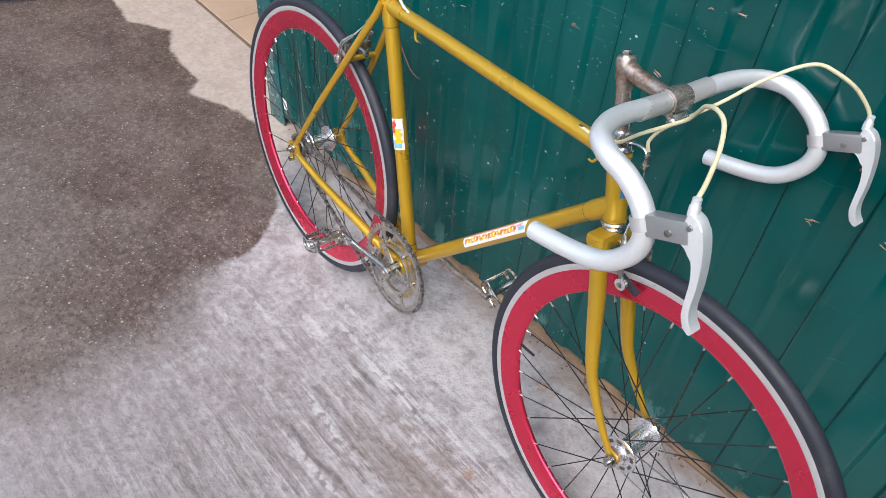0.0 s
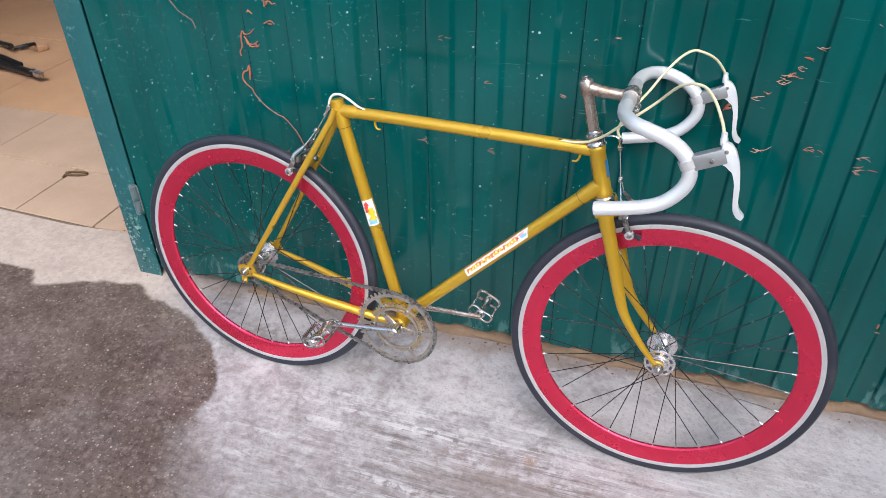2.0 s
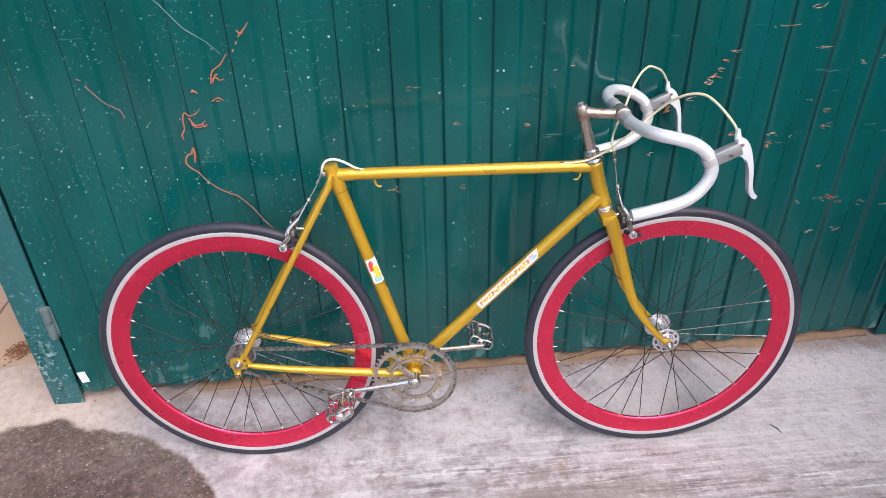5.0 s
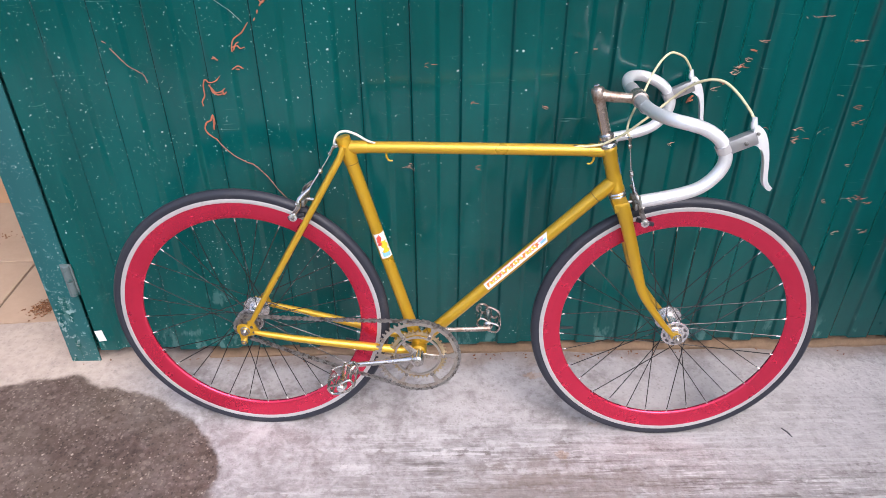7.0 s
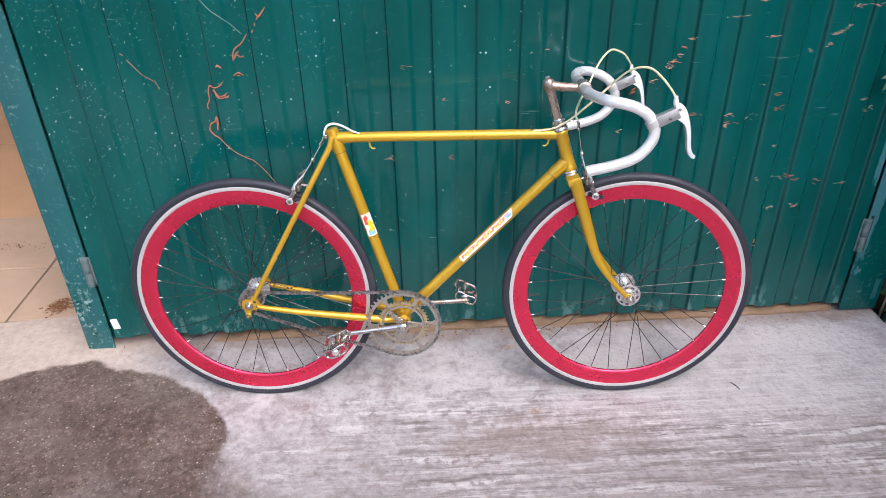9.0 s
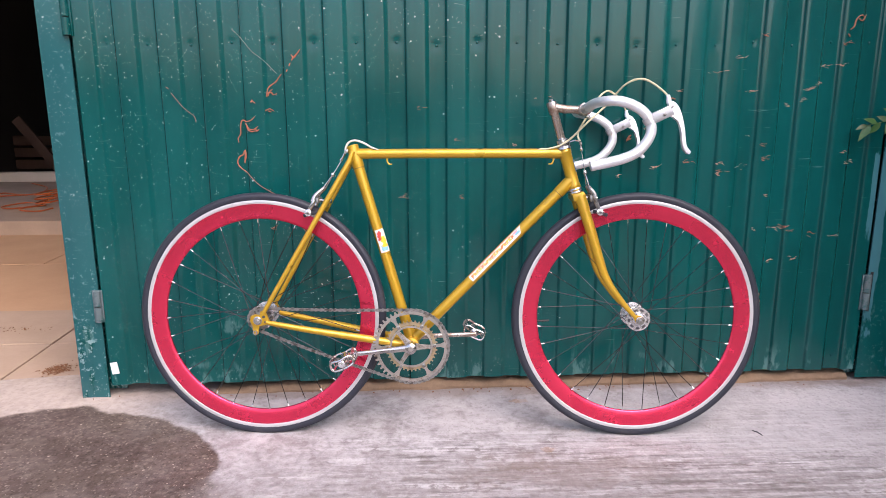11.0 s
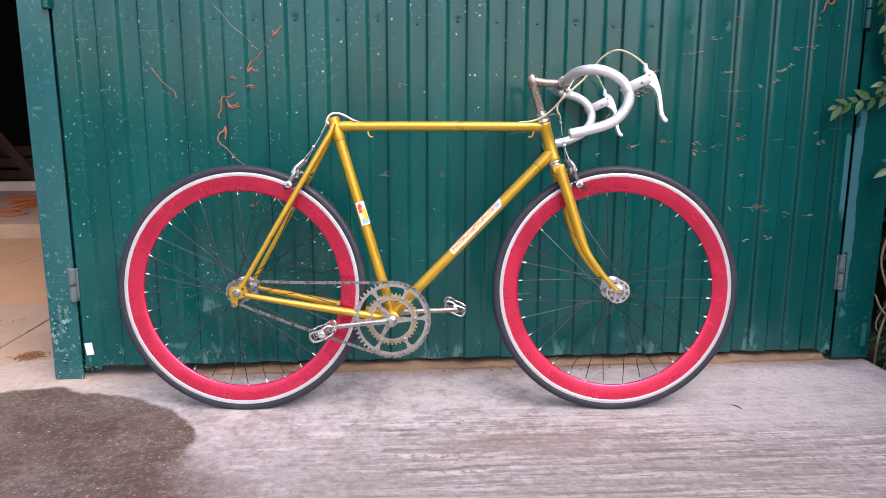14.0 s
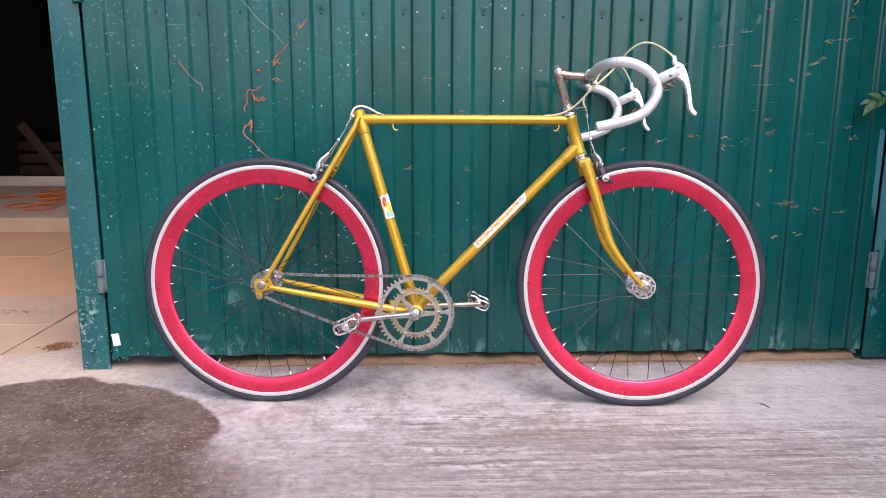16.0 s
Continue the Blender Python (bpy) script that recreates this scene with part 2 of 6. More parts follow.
def concrete(name):
    """Tamped yard concrete: mottled, brushed into ridges, with a dark wet patch held in the sheet's own wet attribute."""
    n = Nodes(name)
    p = n.place(world=True)
    x, y, z = n.axes(p)
    warp = n.add("ShaderNodeTexNoise")
    n.link(p, warp.inputs["Vector"])
    warp.inputs["Scale"].default_value = 7.0
    warp.inputs["Detail"].default_value = 1.0
    bent = n.add("ShaderNodeVectorMath", operation="MULTIPLY_ADD")
    n.link(warp.outputs["Color"], bent.inputs[0])
    bent.inputs[1].default_value = (0.03, 0.03, 0.0)
    n.link(p, bent.inputs[2])

    def stretched(sx, sy, shift, detail, rough):
        m = n.add("ShaderNodeMapping")
        m.inputs["Scale"].default_value = (sx, sy, 1)
        m.inputs["Location"].default_value = (shift, shift * 0.7, 0)
        n.link(bent.outputs[0], m.inputs[0])
        return n.noise(m.outputs[0], 1.0, detail, rough, 0.15)

    cloud = n.noise(p, 2.4, 5, 0.6)
    blotch = n.noise(p, 12, 7, 0.68, 0.15)
    mottle = n.noise(p, 48, 4, 0.62)
    grit = n.noise(p, 210, 3, 0.7)
    brush = stretched(9, 30, 3.0, 2, 0.5)
    ridge = stretched(2.0, 30, 11.0, 2, 0.45)
    dent = stretched(20, 46, 23.0, 1, 0.5)
    out = n.step(y, -0.20, -0.42)
    sandy = n.math("MULTIPLY", n.step(x, -0.62, -1.0), n.step(y, -0.75, -0.25))
    out = n.math("MULTIPLY", out, n.math("SUBTRACT", 1.0, sandy))
    out = n.math("MULTIPLY", out, n.math("MULTIPLY", n.step(n.noise(p, 1.9, 2), 0.38, 0.58, 0.25, 1.0), n.step(x, -0.55, 0.0, 0.2, 1.0)))
    tone = n.math("ADD", n.math("ADD", n.math("MULTIPLY", cloud, 0.25), n.math("MULTIPLY", blotch, 0.35)), n.math("ADD", n.math("MULTIPLY", mottle, 0.27), n.math("MULTIPLY", brush, 0.13)))
    base = n.ramp(tone, [(0.39, (0.225, 0.197, 0.193)), (0.465, (0.290, 0.262, 0.260)), (0.525, (0.345, 0.317, 0.316)), (0.60, (0.415, 0.387, 0.387))])
    some = n.step(n.noise(p, 3.7, 3), 0.42, 0.58)
    base = n.mix(n.math("MULTIPLY", n.math("MULTIPLY", n.step(ridge, 0.585, 0.64), n.math("MULTIPLY", out, n.step(mottle, 0.38, 0.52))), 0.7), base, (0.66, 0.635, 0.635))
    base = n.mix(n.math("MULTIPLY", n.math("MULTIPLY", n.step(dent, 0.38, 0.31), out), 0.50), base, (0.185, 0.160, 0.150))
    base = n.mix(n.math("MULTIPLY", n.step(mottle, 0.36, 0.26), 0.45), base, (0.22, 0.195, 0.183))
    base = n.mix(n.math("MULTIPLY", n.step(grit, 0.58, 0.75), 0.30), base, (0.54, 0.52, 0.51))
    # sharp-edged pale flakes and small hollows
    flake = n.noise(n.place((0.9, 1.1, 1), offset=(4, 9, 0), world=True), 34, 4, 0.6)
    dry = n.math("SUBTRACT", 1.0, n.math("MULTIPLY", sandy, 0.6))
    base = n.mix(n.math("MULTIPLY", n.math("MULTIPLY", n.step(flake, 0.56, 0.60), dry), 0.26), base, (0.52, 0.492, 0.487))
    base = n.mix(n.math("MULTIPLY", n.math("MULTIPLY", n.step(flake, 0.40, 0.36), dry), 0.30), base, (0.17, 0.146, 0.138))
    # long trowel lines on the open side of the slab
    comb_at = n.add("ShaderNodeMapping")
    comb_at.inputs["Scale"].default_value = (4.2, 66, 1)
    comb_at.inputs["Rotation"].default_value = (0, 0, radians(1.5))
    n.link(p, comb_at.inputs[0])
    comb = n.math("ADD", n.math("MULTIPLY", n.noise(comb_at.outputs[0], 1.0, 5, 0.72, 0.3), 0.82), n.math("MULTIPLY", mottle, 0.18))
    lined = n.math("MULTIPLY", n.math("MULTIPLY", n.step(x, -0.45, 0.10, 0.0, 1.0), n.step(n.math("ADD", y, n.math("MULTIPLY", n.step(x, 0.5, 1.0), -0.12)), -0.22, -0.36)), n.step(n.noise(p, 2.6, 3), 0.30, 0.55, 0.40, 1.0))
    base = n.mix(n.math("MULTIPLY", n.math("MULTIPLY", n.step(comb, 0.535, 0.585), lined), 0.82), base, (0.55, 0.525, 0.52))
    base = n.mix(n.math("MULTIPLY", n.math("MULTIPLY", n.step(comb, 0.475, 0.415), lined), 0.88), base, (0.138, 0.117, 0.110))
    base = n.mix(n.math("MULTIPLY", n.math("MULTIPLY", lined, n.step(n.noise(n.place((1, 5, 1), world=True), 1.6, 4), 0.34, 0.56)), 0.40), base, (0.175, 0.152, 0.144))
    # a paler repair by the post and a few small rust spots
    for cx, cy, wx, wy, tint, much in ((1.27, -0.12, 0.20, 0.07, (0.56, 0.53, 0.52), 0.6), (1.05, -0.24, 0.55, 0.22, (0.50, 0.475, 0.472), 0.50), (0.366, -0.371, 0.024, 0.014, (0.30, 0.185, 0.115), 0.5), (0.469, -0.276, 0.022, 0.012, (0.28, 0.165, 0.10), 0.5),
                                       (0.327, -0.096, 0.03, 0.014, (0.36, 0.21, 0.12), 0.6), (0.30, -0.45, 0.08, 0.022, (0.17, 0.135, 0.12), 0.6), (-0.166, -0.40, 0.05, 0.02, (0.60, 0.57, 0.57), 0.5)):
        ex = n.math("DIVIDE", n.math("SUBTRACT", x, cx), wx)
        ey = n.math("DIVIDE", n.math("SUBTRACT", y, cy), wy)
        ed = n.math("ADD", n.math("ADD", n.math("MULTIPLY", ex, ex), n.math("MULTIPLY", ey, ey)), n.math("MULTIPLY", n.math("SUBTRACT", mottle, 0.5), 4.0))
        base = n.mix(n.math("MULTIPLY", n.step(ed, 1.2, 0.3), much), base, tint)
    # an old brownish stain before the front wheel
    sx = n.math("DIVIDE", n.math("SUBTRACT", x, 0.36), 0.30)
    sy = n.math("DIVIDE", n.math("ADD", y, 0.47), 0.09)
    sd = n.math("ADD", n.math("ADD", n.math("MULTIPLY", sx, sx), n.math("MULTIPLY", sy, sy)), n.math("MULTIPLY", n.math("SUBTRACT", blotch, 0.5), 3.4))
    base = n.mix(n.math("MULTIPLY", n.step(sd, 1.3, 0.1), 0.42), base, (0.20, 0.155, 0.135))
    # grimy where the yard is walked, cleaner close to the door
    walked = n.step(n.math("ADD", y, n.math("MULTIPLY", n.math("SUBTRACT", n.noise(n.place((1.0, 2.6, 1), world=True), 2.2, 6, 0.65), 0.5), 0.75)), -0.40, -0.80)
    walked = n.math("MULTIPLY", walked, n.step(x, -0.55, 0.15, 0.25, 1.0))
    base = n.mix(n.math("MULTIPLY", walked, 0.46), base, n.mix(brush, (0.150, 0.130, 0.122), (0.225, 0.200, 0.192)))
    clean = n.math("MULTIPLY", n.math("MULTIPLY", n.step(y, -0.50, -0.25), n.step(x, -0.85, -0.4)), n.step(blotch, 0.40, 0.58))
    base = n.mix(n.math("MULTIPLY", clean, 0.50), base, (0.46, 0.43, 0.432))
    # brown earth along the foot of the door
    soil = n.math("ADD", y, n.math("MULTIPLY", n.math("SUBTRACT", n.noise(p, 9, 5), 0.5), 0.16))
    base = n.mix(n.math("MULTIPLY", n.math("MULTIPLY", n.step(soil, -0.065, -0.01), n.step(x, -1.02, -0.9)), 0.55), base, (0.21, 0.152, 0.110))
    # plain pale and sandy towards the threshold
    base = n.mix(n.math("MULTIPLY", sandy, 0.96), base, n.mix(n.step(n.math("ADD", n.math("MULTIPLY", blotch, 0.6), n.math("MULTIPLY", mottle, 0.4)), 0.36, 0.62), (0.385, 0.315, 0.264), (0.460, 0.382, 0.324)))
    wet_at = n.add("ShaderNodeAttribute", attribute_name="wet").outputs["Fac"]
    edge = n.math("ADD", wet_at, n.math("MULTIPLY", n.math("SUBTRACT", n.noise(p, 16, 6, 0.65), 0.5), n.step(y, -0.40, -0.55, 0.055, 0.13)))
    soft = n.math("ADD", 0.010, n.math("MULTIPLY", n.step(y, -0.42, -0.62), 0.13))
    wet = n.step(n.math("DIVIDE", edge, soft), -1.0, 1.0)
    # darkest along the fresh edge, half dried further out
    wet = n.math("MULTIPLY", wet, n.step(n.math("ADD", n.noise(bent.outputs[0], 3.2, 6, 0.65), n.math("MULTIPLY", y, -0.10)), 0.72, 0.45, 0.86, 1.0))
    damp_tone = n.math("ADD", n.math("MULTIPLY", n.noise(p, 6, 7, 0.7, 0.2), 0.36), n.math("ADD", n.math("MULTIPLY", mottle, 0.30), n.math("MULTIPLY", flake, 0.34)))
    damp = n.ramp(damp_tone, [(0.38, (0.050, 0.032, 0.026)), (0.46, (0.075, 0.050, 0.041)), (0.53, (0.100, 0.069, 0.057)), (0.62, (0.150, 0.108, 0.091))])
    damp = n.mix(n.step(n.noise(n.place((1, 1.6, 1), offset=(7, 3, 0), world=True), 4.2, 4, 0.6), 0.42, 0.62, 0.0, 0.45), damp, (0.104, 0.077, 0.057))
    damp = n.mix(n.step(n.math("ADD", y, n.math("MULTIPLY", n.math("SUBTRACT", cloud, 0.5), 0.8)), -0.60, -1.25, 0.0, 0.42), damp, (0.205, 0.166, 0.140))
    # coarse aggregate: every grain a little lighter or darker
    for size, much in ((150, 0.75), (75, 0.50), (38, 0.28)):
        cell = n.add("ShaderNodeTexVoronoi")
        n.link(p, cell.inputs["Vector"])
        cell.inputs["Scale"].default_value = size
        hue = n.add("ShaderNodeSeparateColor")
        n.link(cell.outputs["Color"], hue.inputs[0])
        core = n.step(cell.outputs["Distance"], 0.60, 0.35)
        damp = n.mix(n.math("MULTIPLY", n.math("MULTIPLY", n.step(hue.outputs[0], 0.72, 0.95), core), much), damp, (0.20, 0.156, 0.130))
        damp = n.mix(n.math("MULTIPLY", n.math("MULTIPLY", n.step(hue.outputs[0], 0.28, 0.05), core), much), damp, (0.034, 0.022, 0.017))
        base = n.mix(n.math("MULTIPLY", n.math("MULTIPLY", n.step(hue.outputs[1], 0.25, 0.05), core), much * 0.4), base, (0.185, 0.160, 0.152))
    for size, few in ((80, 0.968), (150, 0.970), (260, 0.975)):
        pebble = n.add("ShaderNodeTexVoronoi")
        n.link(p, pebble.inputs["Vector"])
        pebble.inputs["Scale"].default_value = size
        stone = n.add("ShaderNodeSeparateColor")
        n.link(pebble.outputs["Color"], stone.inputs[0])
        chip = n.math("MULTIPLY", n.math("GREATER_THAN", n.math("ADD", stone.outputs[0], n.math("MULTIPLY", some, 0.024)), few), n.step(pebble.outputs["Distance"], 0.34, 0.22))
        damp = n.mix(n.math("MULTIPLY", chip, 0.8), damp, n.mix(stone.outputs[1], (0.17, 0.13, 0.105), (0.48, 0.40, 0.33)))
    # unseen rough grass added well past the slab, so the door mirrors darker ground
    far = n.step(n.math("ADD", y, n.math("MULTIPLY", n.math("SUBTRACT", n.noise(p, 1.2, 5, 0.65), 0.5), 1.2)), -2.55, -2.75)
    unseen_turf = n.mix(n.noise(p, 30, 5, 0.7), (0.028, 0.045, 0.014), (0.075, 0.095, 0.035))
    n.set(n.mix(far, n.mix(wet, base, damp), unseen_turf), n.math("SUBTRACT", 0.88, n.math("MULTIPLY", wet, n.step(cloud, 0.3, 0.7, 0.15, 0.35))), 0.0, 0.0, 0.35)
    brushed = n.math("MULTIPLY", n.math("ADD", n.math("MULTIPLY", ridge, 1.7), n.math("MULTIPLY", dent, 0.12)), n.math("ADD", 0.05, n.math("MULTIPLY", out, 0.95)))
    relief = n.math("ADD", brushed, n.math("ADD", n.math("MULTIPLY", blotch, 0.5), n.math("MULTIPLY", mottle, n.math("SUBTRACT", 0.8, n.math("MULTIPLY", sandy, 0.6)))))
    n.bump(relief, 0.6, 0.010)
    return n.mat


def plaster(name, a, b, scale=4.0, rough=0.85, bump=0.3, stretch=(1, 1, 1)):
    n = Nodes(name)
    p = n.place(stretch, world=True)
    big, fine = n.noise(p, scale, 6, 0.6), n.noise(p, scale * 22, 4, 0.6)
    n.set(n.mix(n.math("ADD", n.math("MULTIPLY", big, 0.8), n.math("MULTIPLY", fine, 0.2)), a, b), rough)
    n.bump(n.math("ADD", big, n.math("MULTIPLY", fine, 0.6)), bump, 0.004)
    return n.mat


CONCRETE = concrete("yard_concrete")
SLAB = plaster("sandy_slab", (0.285, 0.196, 0.134), (0.55, 0.400, 0.290), 3.2, 0.75, 0.25)
OCHRE = plaster("ochre_slab", (0.35, 0.196, 0.100), (0.60, 0.370, 0.215), 2.8, 0.75, 0.25)
WALL = plaster("old_render", (0.40, 0.34, 0.28), (0.55, 0.48, 0.40), 2.0)
# Near-black: the garage's dimness is put into the wall colour.
INNER = plaster("inner_wall_shade_tone", (0.020, 0.015, 0.011), (0.034, 0.026, 0.019), 2.0)
WORN_STEEL = worn("worn_painted_steel", (0.125, 0.165, 0.17), (0.030, 0.10, 0.097), (0.35, 0.5), 0.2, 45, (0.50, 0.62))
GREY_PAINT = worn("blue_grey_door_paint", (0.19, 0.22, 0.27), (0.2, 0.22, 0.26), (0.35, 0.5), 0.0, 8, (0.6, 0.85))
WHITE_PAINT = worn("white_door_panel", (0.60, 0.62, 0.64), (0.5, 0.52, 0.55), (0.35, 0.5), 0.0, 8, (0.62, 0.85))
ZINC = worn("tarnished_bucket_zinc", (0.16, 0.145, 0.10), (0.09, 0.075, 0.05), (0.4, 0.6), 0.4, 10, (0.45, 0.75))
CLAY = plaster("fired_clay", (0.20, 0.085, 0.042), (0.34, 0.160, 0.085), 14, 0.85)
PLASTIC_BLACK = worn("black_plastic", (0.015, 0.015, 0.016), (0.03, 0.03, 0.03), (0.3, 0.5), 0.0, 12)
ORANGE = worn("orange_cable_sheath", (0.62, 0.13, 0.02), (0.4, 0.1, 0.03), (0.4, 0.5), 0.0, 30)
LEAF = worn("green_leaf", (0.024, 0.082, 0.016), (0.048, 0.120, 0.028), (0.35, 0.5), 0.0, 18, (0.4, 0.7))
DARK_LEAF = worn("shaded_leaf", (0.022, 0.055, 0.015), (0.045, 0.085, 0.025), (0.4, 0.55), 0.0, 18, (0.4, 0.7))
STALK = worn("dry_stalk", (0.26, 0.20, 0.13), (0.14, 0.10, 0.06), (0.6, 0.8), 0.0, 30)
JOINT = plaster("joint_dirt", (0.11, 0.078, 0.055), (0.19, 0.14, 0.10), 9, 0.9)
# Bare earth; also the shade tone of the wall behind the plants.
EARTH_AND_SHADE = plaster("dark_earth_and_shade", (0.035, 0.028, 0.02), (0.07, 0.055, 0.04), 9, 0.95, 0.6)
CREAM = plaster("cream_sill_paint", (0.62, 0.50, 0.38), (0.76, 0.64, 0.50), 5, 0.6, 0.15)
DARK_WOOD = plaster("old_dark_wood", (0.055, 0.026, 0.013), (0.095, 0.045, 0.024), 6, 0.75, 0.2, (1, 1, 0.1))


# ---- mesh helpers ----
def finish(bm, name, material, smooth=True):
    me = bpy.data.meshes.new(name)
    bmesh.ops.recalc_face_normals(bm, faces=bm.faces)
    for f in bm.faces:
        f.smooth = smooth
    bm.to_mesh(me)
    bm.free()
    me.materials.append(material)
    if smooth:
        me.set_sharp_from_angle(angle=radians(38))
    return me


def thing(name, label, category, m=None, bm=None, material=None, smooth=True, group="", kind=""):
    ob = new(name, finish(bm, name, material, smooth) if bm else None)
    if m is not None:
        ob.matrix_world = m
    return tagged(ob, label, category, group, kind)


def part(name, bm, material, parent, label="", smooth=True, m=None):
    ob = new(name, finish(bm, name, material, smooth))
    ob.parent = parent
    if m is not None:
        ob.matrix_local = m
    return tagged(ob, label)


def share(name, mesh, parent, m, label=""):
    ob = new(name, mesh)
    ob.parent, ob.matrix_local = parent, m
    return tagged(ob, label)


def box(bm, size, m=None, bevel=0.0):
    g = bmesh.ops.create_cube(bm, size=1.0)
    vs = g["verts"]
    bmesh.ops.scale(bm, vec=size, verts=vs)
    if bevel:
        es = list({e for v in vs for e in v.link_edges})
        r = bmesh.ops.bevel(bm, geom=es, offset=bevel, segments=2, affect="EDGES", profile=0.6)
        vs = list({v for f in r["faces"] for v in f.verts} | {v for v in vs if v.is_valid})
    if m is not None:
        bmesh.ops.transform(bm, matrix=m, verts=vs)
    return vs


def smooth_path(points, per=6):
    """A Catmull-Rom line through the points."""
    pts = [Vector(p) for p in points]
    ext = [2 * pts[0] - pts[1], *pts, 2 * pts[-1] - pts[-2]]
    out = []
    for a, b, c, d in zip(ext, ext[1:], ext[2:], ext[3:]):
        for i in range(per):
            t = i / per
            out.append(0.5 * (2 * b + (c - a) * t + (2 * a - 5 * b + 4 * c - d) * t * t + (3 * b - a - 3 * c + d) * t ** 3))
    out.append(pts[-1])
    return out


def sweep(bm, path, radius, sides=12, flat=1.0, side=None, caps=True):
    """A tube along a line; radius is one number or one for each point, flat squeezes it along its second axis."""
    path = [Vector(p) for p in path]
    if isinstance(radius, (int, float)):
        radius = [radius] * len(path)
    rings, up = [], Vector(side) if side else None
    for i, p in enumerate(path):
        d = (path[min(i + 1, len(path) - 1)] - path[max(i - 1, 0)]).normalized()
        if up is None:
            up = d.orthogonal().normalized()
        up = (up - d * up.dot(d)).normalized()
        v = d.cross(up)
        rings.append([bm.verts.new(p + radius[i] * (math.cos(a) * up + math.sin(a) * v * flat)) for a in (2 * math.pi * k / sides for k in range(sides))])
    for r, q in zip(rings, rings[1:]):
        for k in range(sides):
            bm.faces.new((r[k], r[(k + 1) % sides], q[(k + 1) % sides], q[k]))
    if caps:
        bm.faces.new(rings[0][::-1])
        bm.faces.new(rings[-1])
    return rings


def tube(path, radius, sides=12, **kw):
    bm = bmesh.new()
    sweep(bm, path, radius, sides, **kw)
    return bm


def lathe(bm, profile, sides=48, m=None, closed=False):
    """Turns (radius, along) pairs round the Y axis."""
    rings = []
    for r, y in profile:
        rings.append([bm.verts.new((r * math.cos(a), y, r * math.sin(a))) for a in (2 * math.pi * k / sides for k in range(sides))])
    pairs = list(zip(rings, rings[1:]))
    if closed:
        pairs.append((rings[-1], rings[0]))
    for a, b in pairs:
        for k in range(sides):
            bm.faces.new((a[k], a[(k + 1) % sides], b[(k + 1) % sides], b[k]))
    if not closed:
        bm.faces.new(rings[0][::-1])
        bm.faces.new(rings[-1])
    if m is not None:
        bmesh.ops.transform(bm, matrix=m, verts=[v for r in rings for v in r])
    return bm


def along(a, b):
    """A pose at a with Y towards b."""
    d = Vector(b) - Vector(a)
    return Matrix.Translation(a) @ d.to_track_quat("Y", "Z").to_matrix().to_4x4()


def plate(bm, outline, y0, y1):
    """A flat plate in XZ between y0 and y1."""
    a = [bm.verts.new((x, y0, z)) for x, z in outline]
    b = [bm.verts.new((x, y1, z)) for x, z in outline]
    bm.faces.new(a)
    bm.faces.new(b[::-1])
    k = len(outline)
    for i in range(k):
        bm.faces.new((a[i], b[i], b[(i + 1) % k], a[(i + 1) % k]))
    return bm


# ---- ground ----
WET = [(-3.2, -0.26), (-2.35, -0.18), (-2.26, -0.055), (-2.10, -0.073), (-1.98, -0.086), (-1.807, 0.01), (-1.666, -0.058), (-1.53, -0.078), (-1.388, -0.088), (-1.338, -0.150), (-1.24, -0.122),
       (-1.13, -0.085), (-0.975, -0.056), (-0.90, -0.110), (-0.775, -0.140), (-0.665, -0.195), (-0.585, -0.250), (-0.534, -0.330), (-0.495, -0.398), (-0.515, -0.46), (-0.46, -0.54), (-0.37, -0.624),
       (-0.34, -0.70), (-0.36, -0.786), (-0.35, -0.90), (-0.33, -1.0), (-0.45, -1.2), (-0.8, -1.5), (-1.6, -1.9), (-3.2, -2.2)]


def inside(px, py, poly):
    hit = False
    for (x0, y0), (x1, y1) in zip(poly, poly[1:] + poly[:1]):
        if (y0 > py) != (y1 > py) and px < (x1 - x0) * (py - y0) / (y1 - y0) + x0:
            hit = not hit
    return hit


def wetness(px, py):
    best = 9.0
    for (x0, y0), (x1, y1) in zip(WET, WET[1:] + WET[:1]):
        dx, dy = x1 - x0, y1 - y0
        t = max(0.0, min(1.0, ((px - x0) * dx + (py - y0) * dy) / (dx * dx + dy * dy)))
        best = min(best, math.hypot(px - x0 - t * dx, py - y0 - t * dy))
    return best if inside(px, py, WET) else -best


def lift(x, y):
    """The yard rises a little towards the foot of the door."""
    t = max(0.0, min(1.0, (y + 0.55) / 0.55))
    s = t * t * (3 - 2 * t)
    e = max(0.0, min(1.0, (x + 1.5) / 0.4))
    return (0.022 * s - 0.0035 * s * (1 - s)) * e


def skew(x):
    """The joint before the garage runs slightly askew to the door."""
    return 0.045 * max(0.0, min(1.2, -1.45 - x))


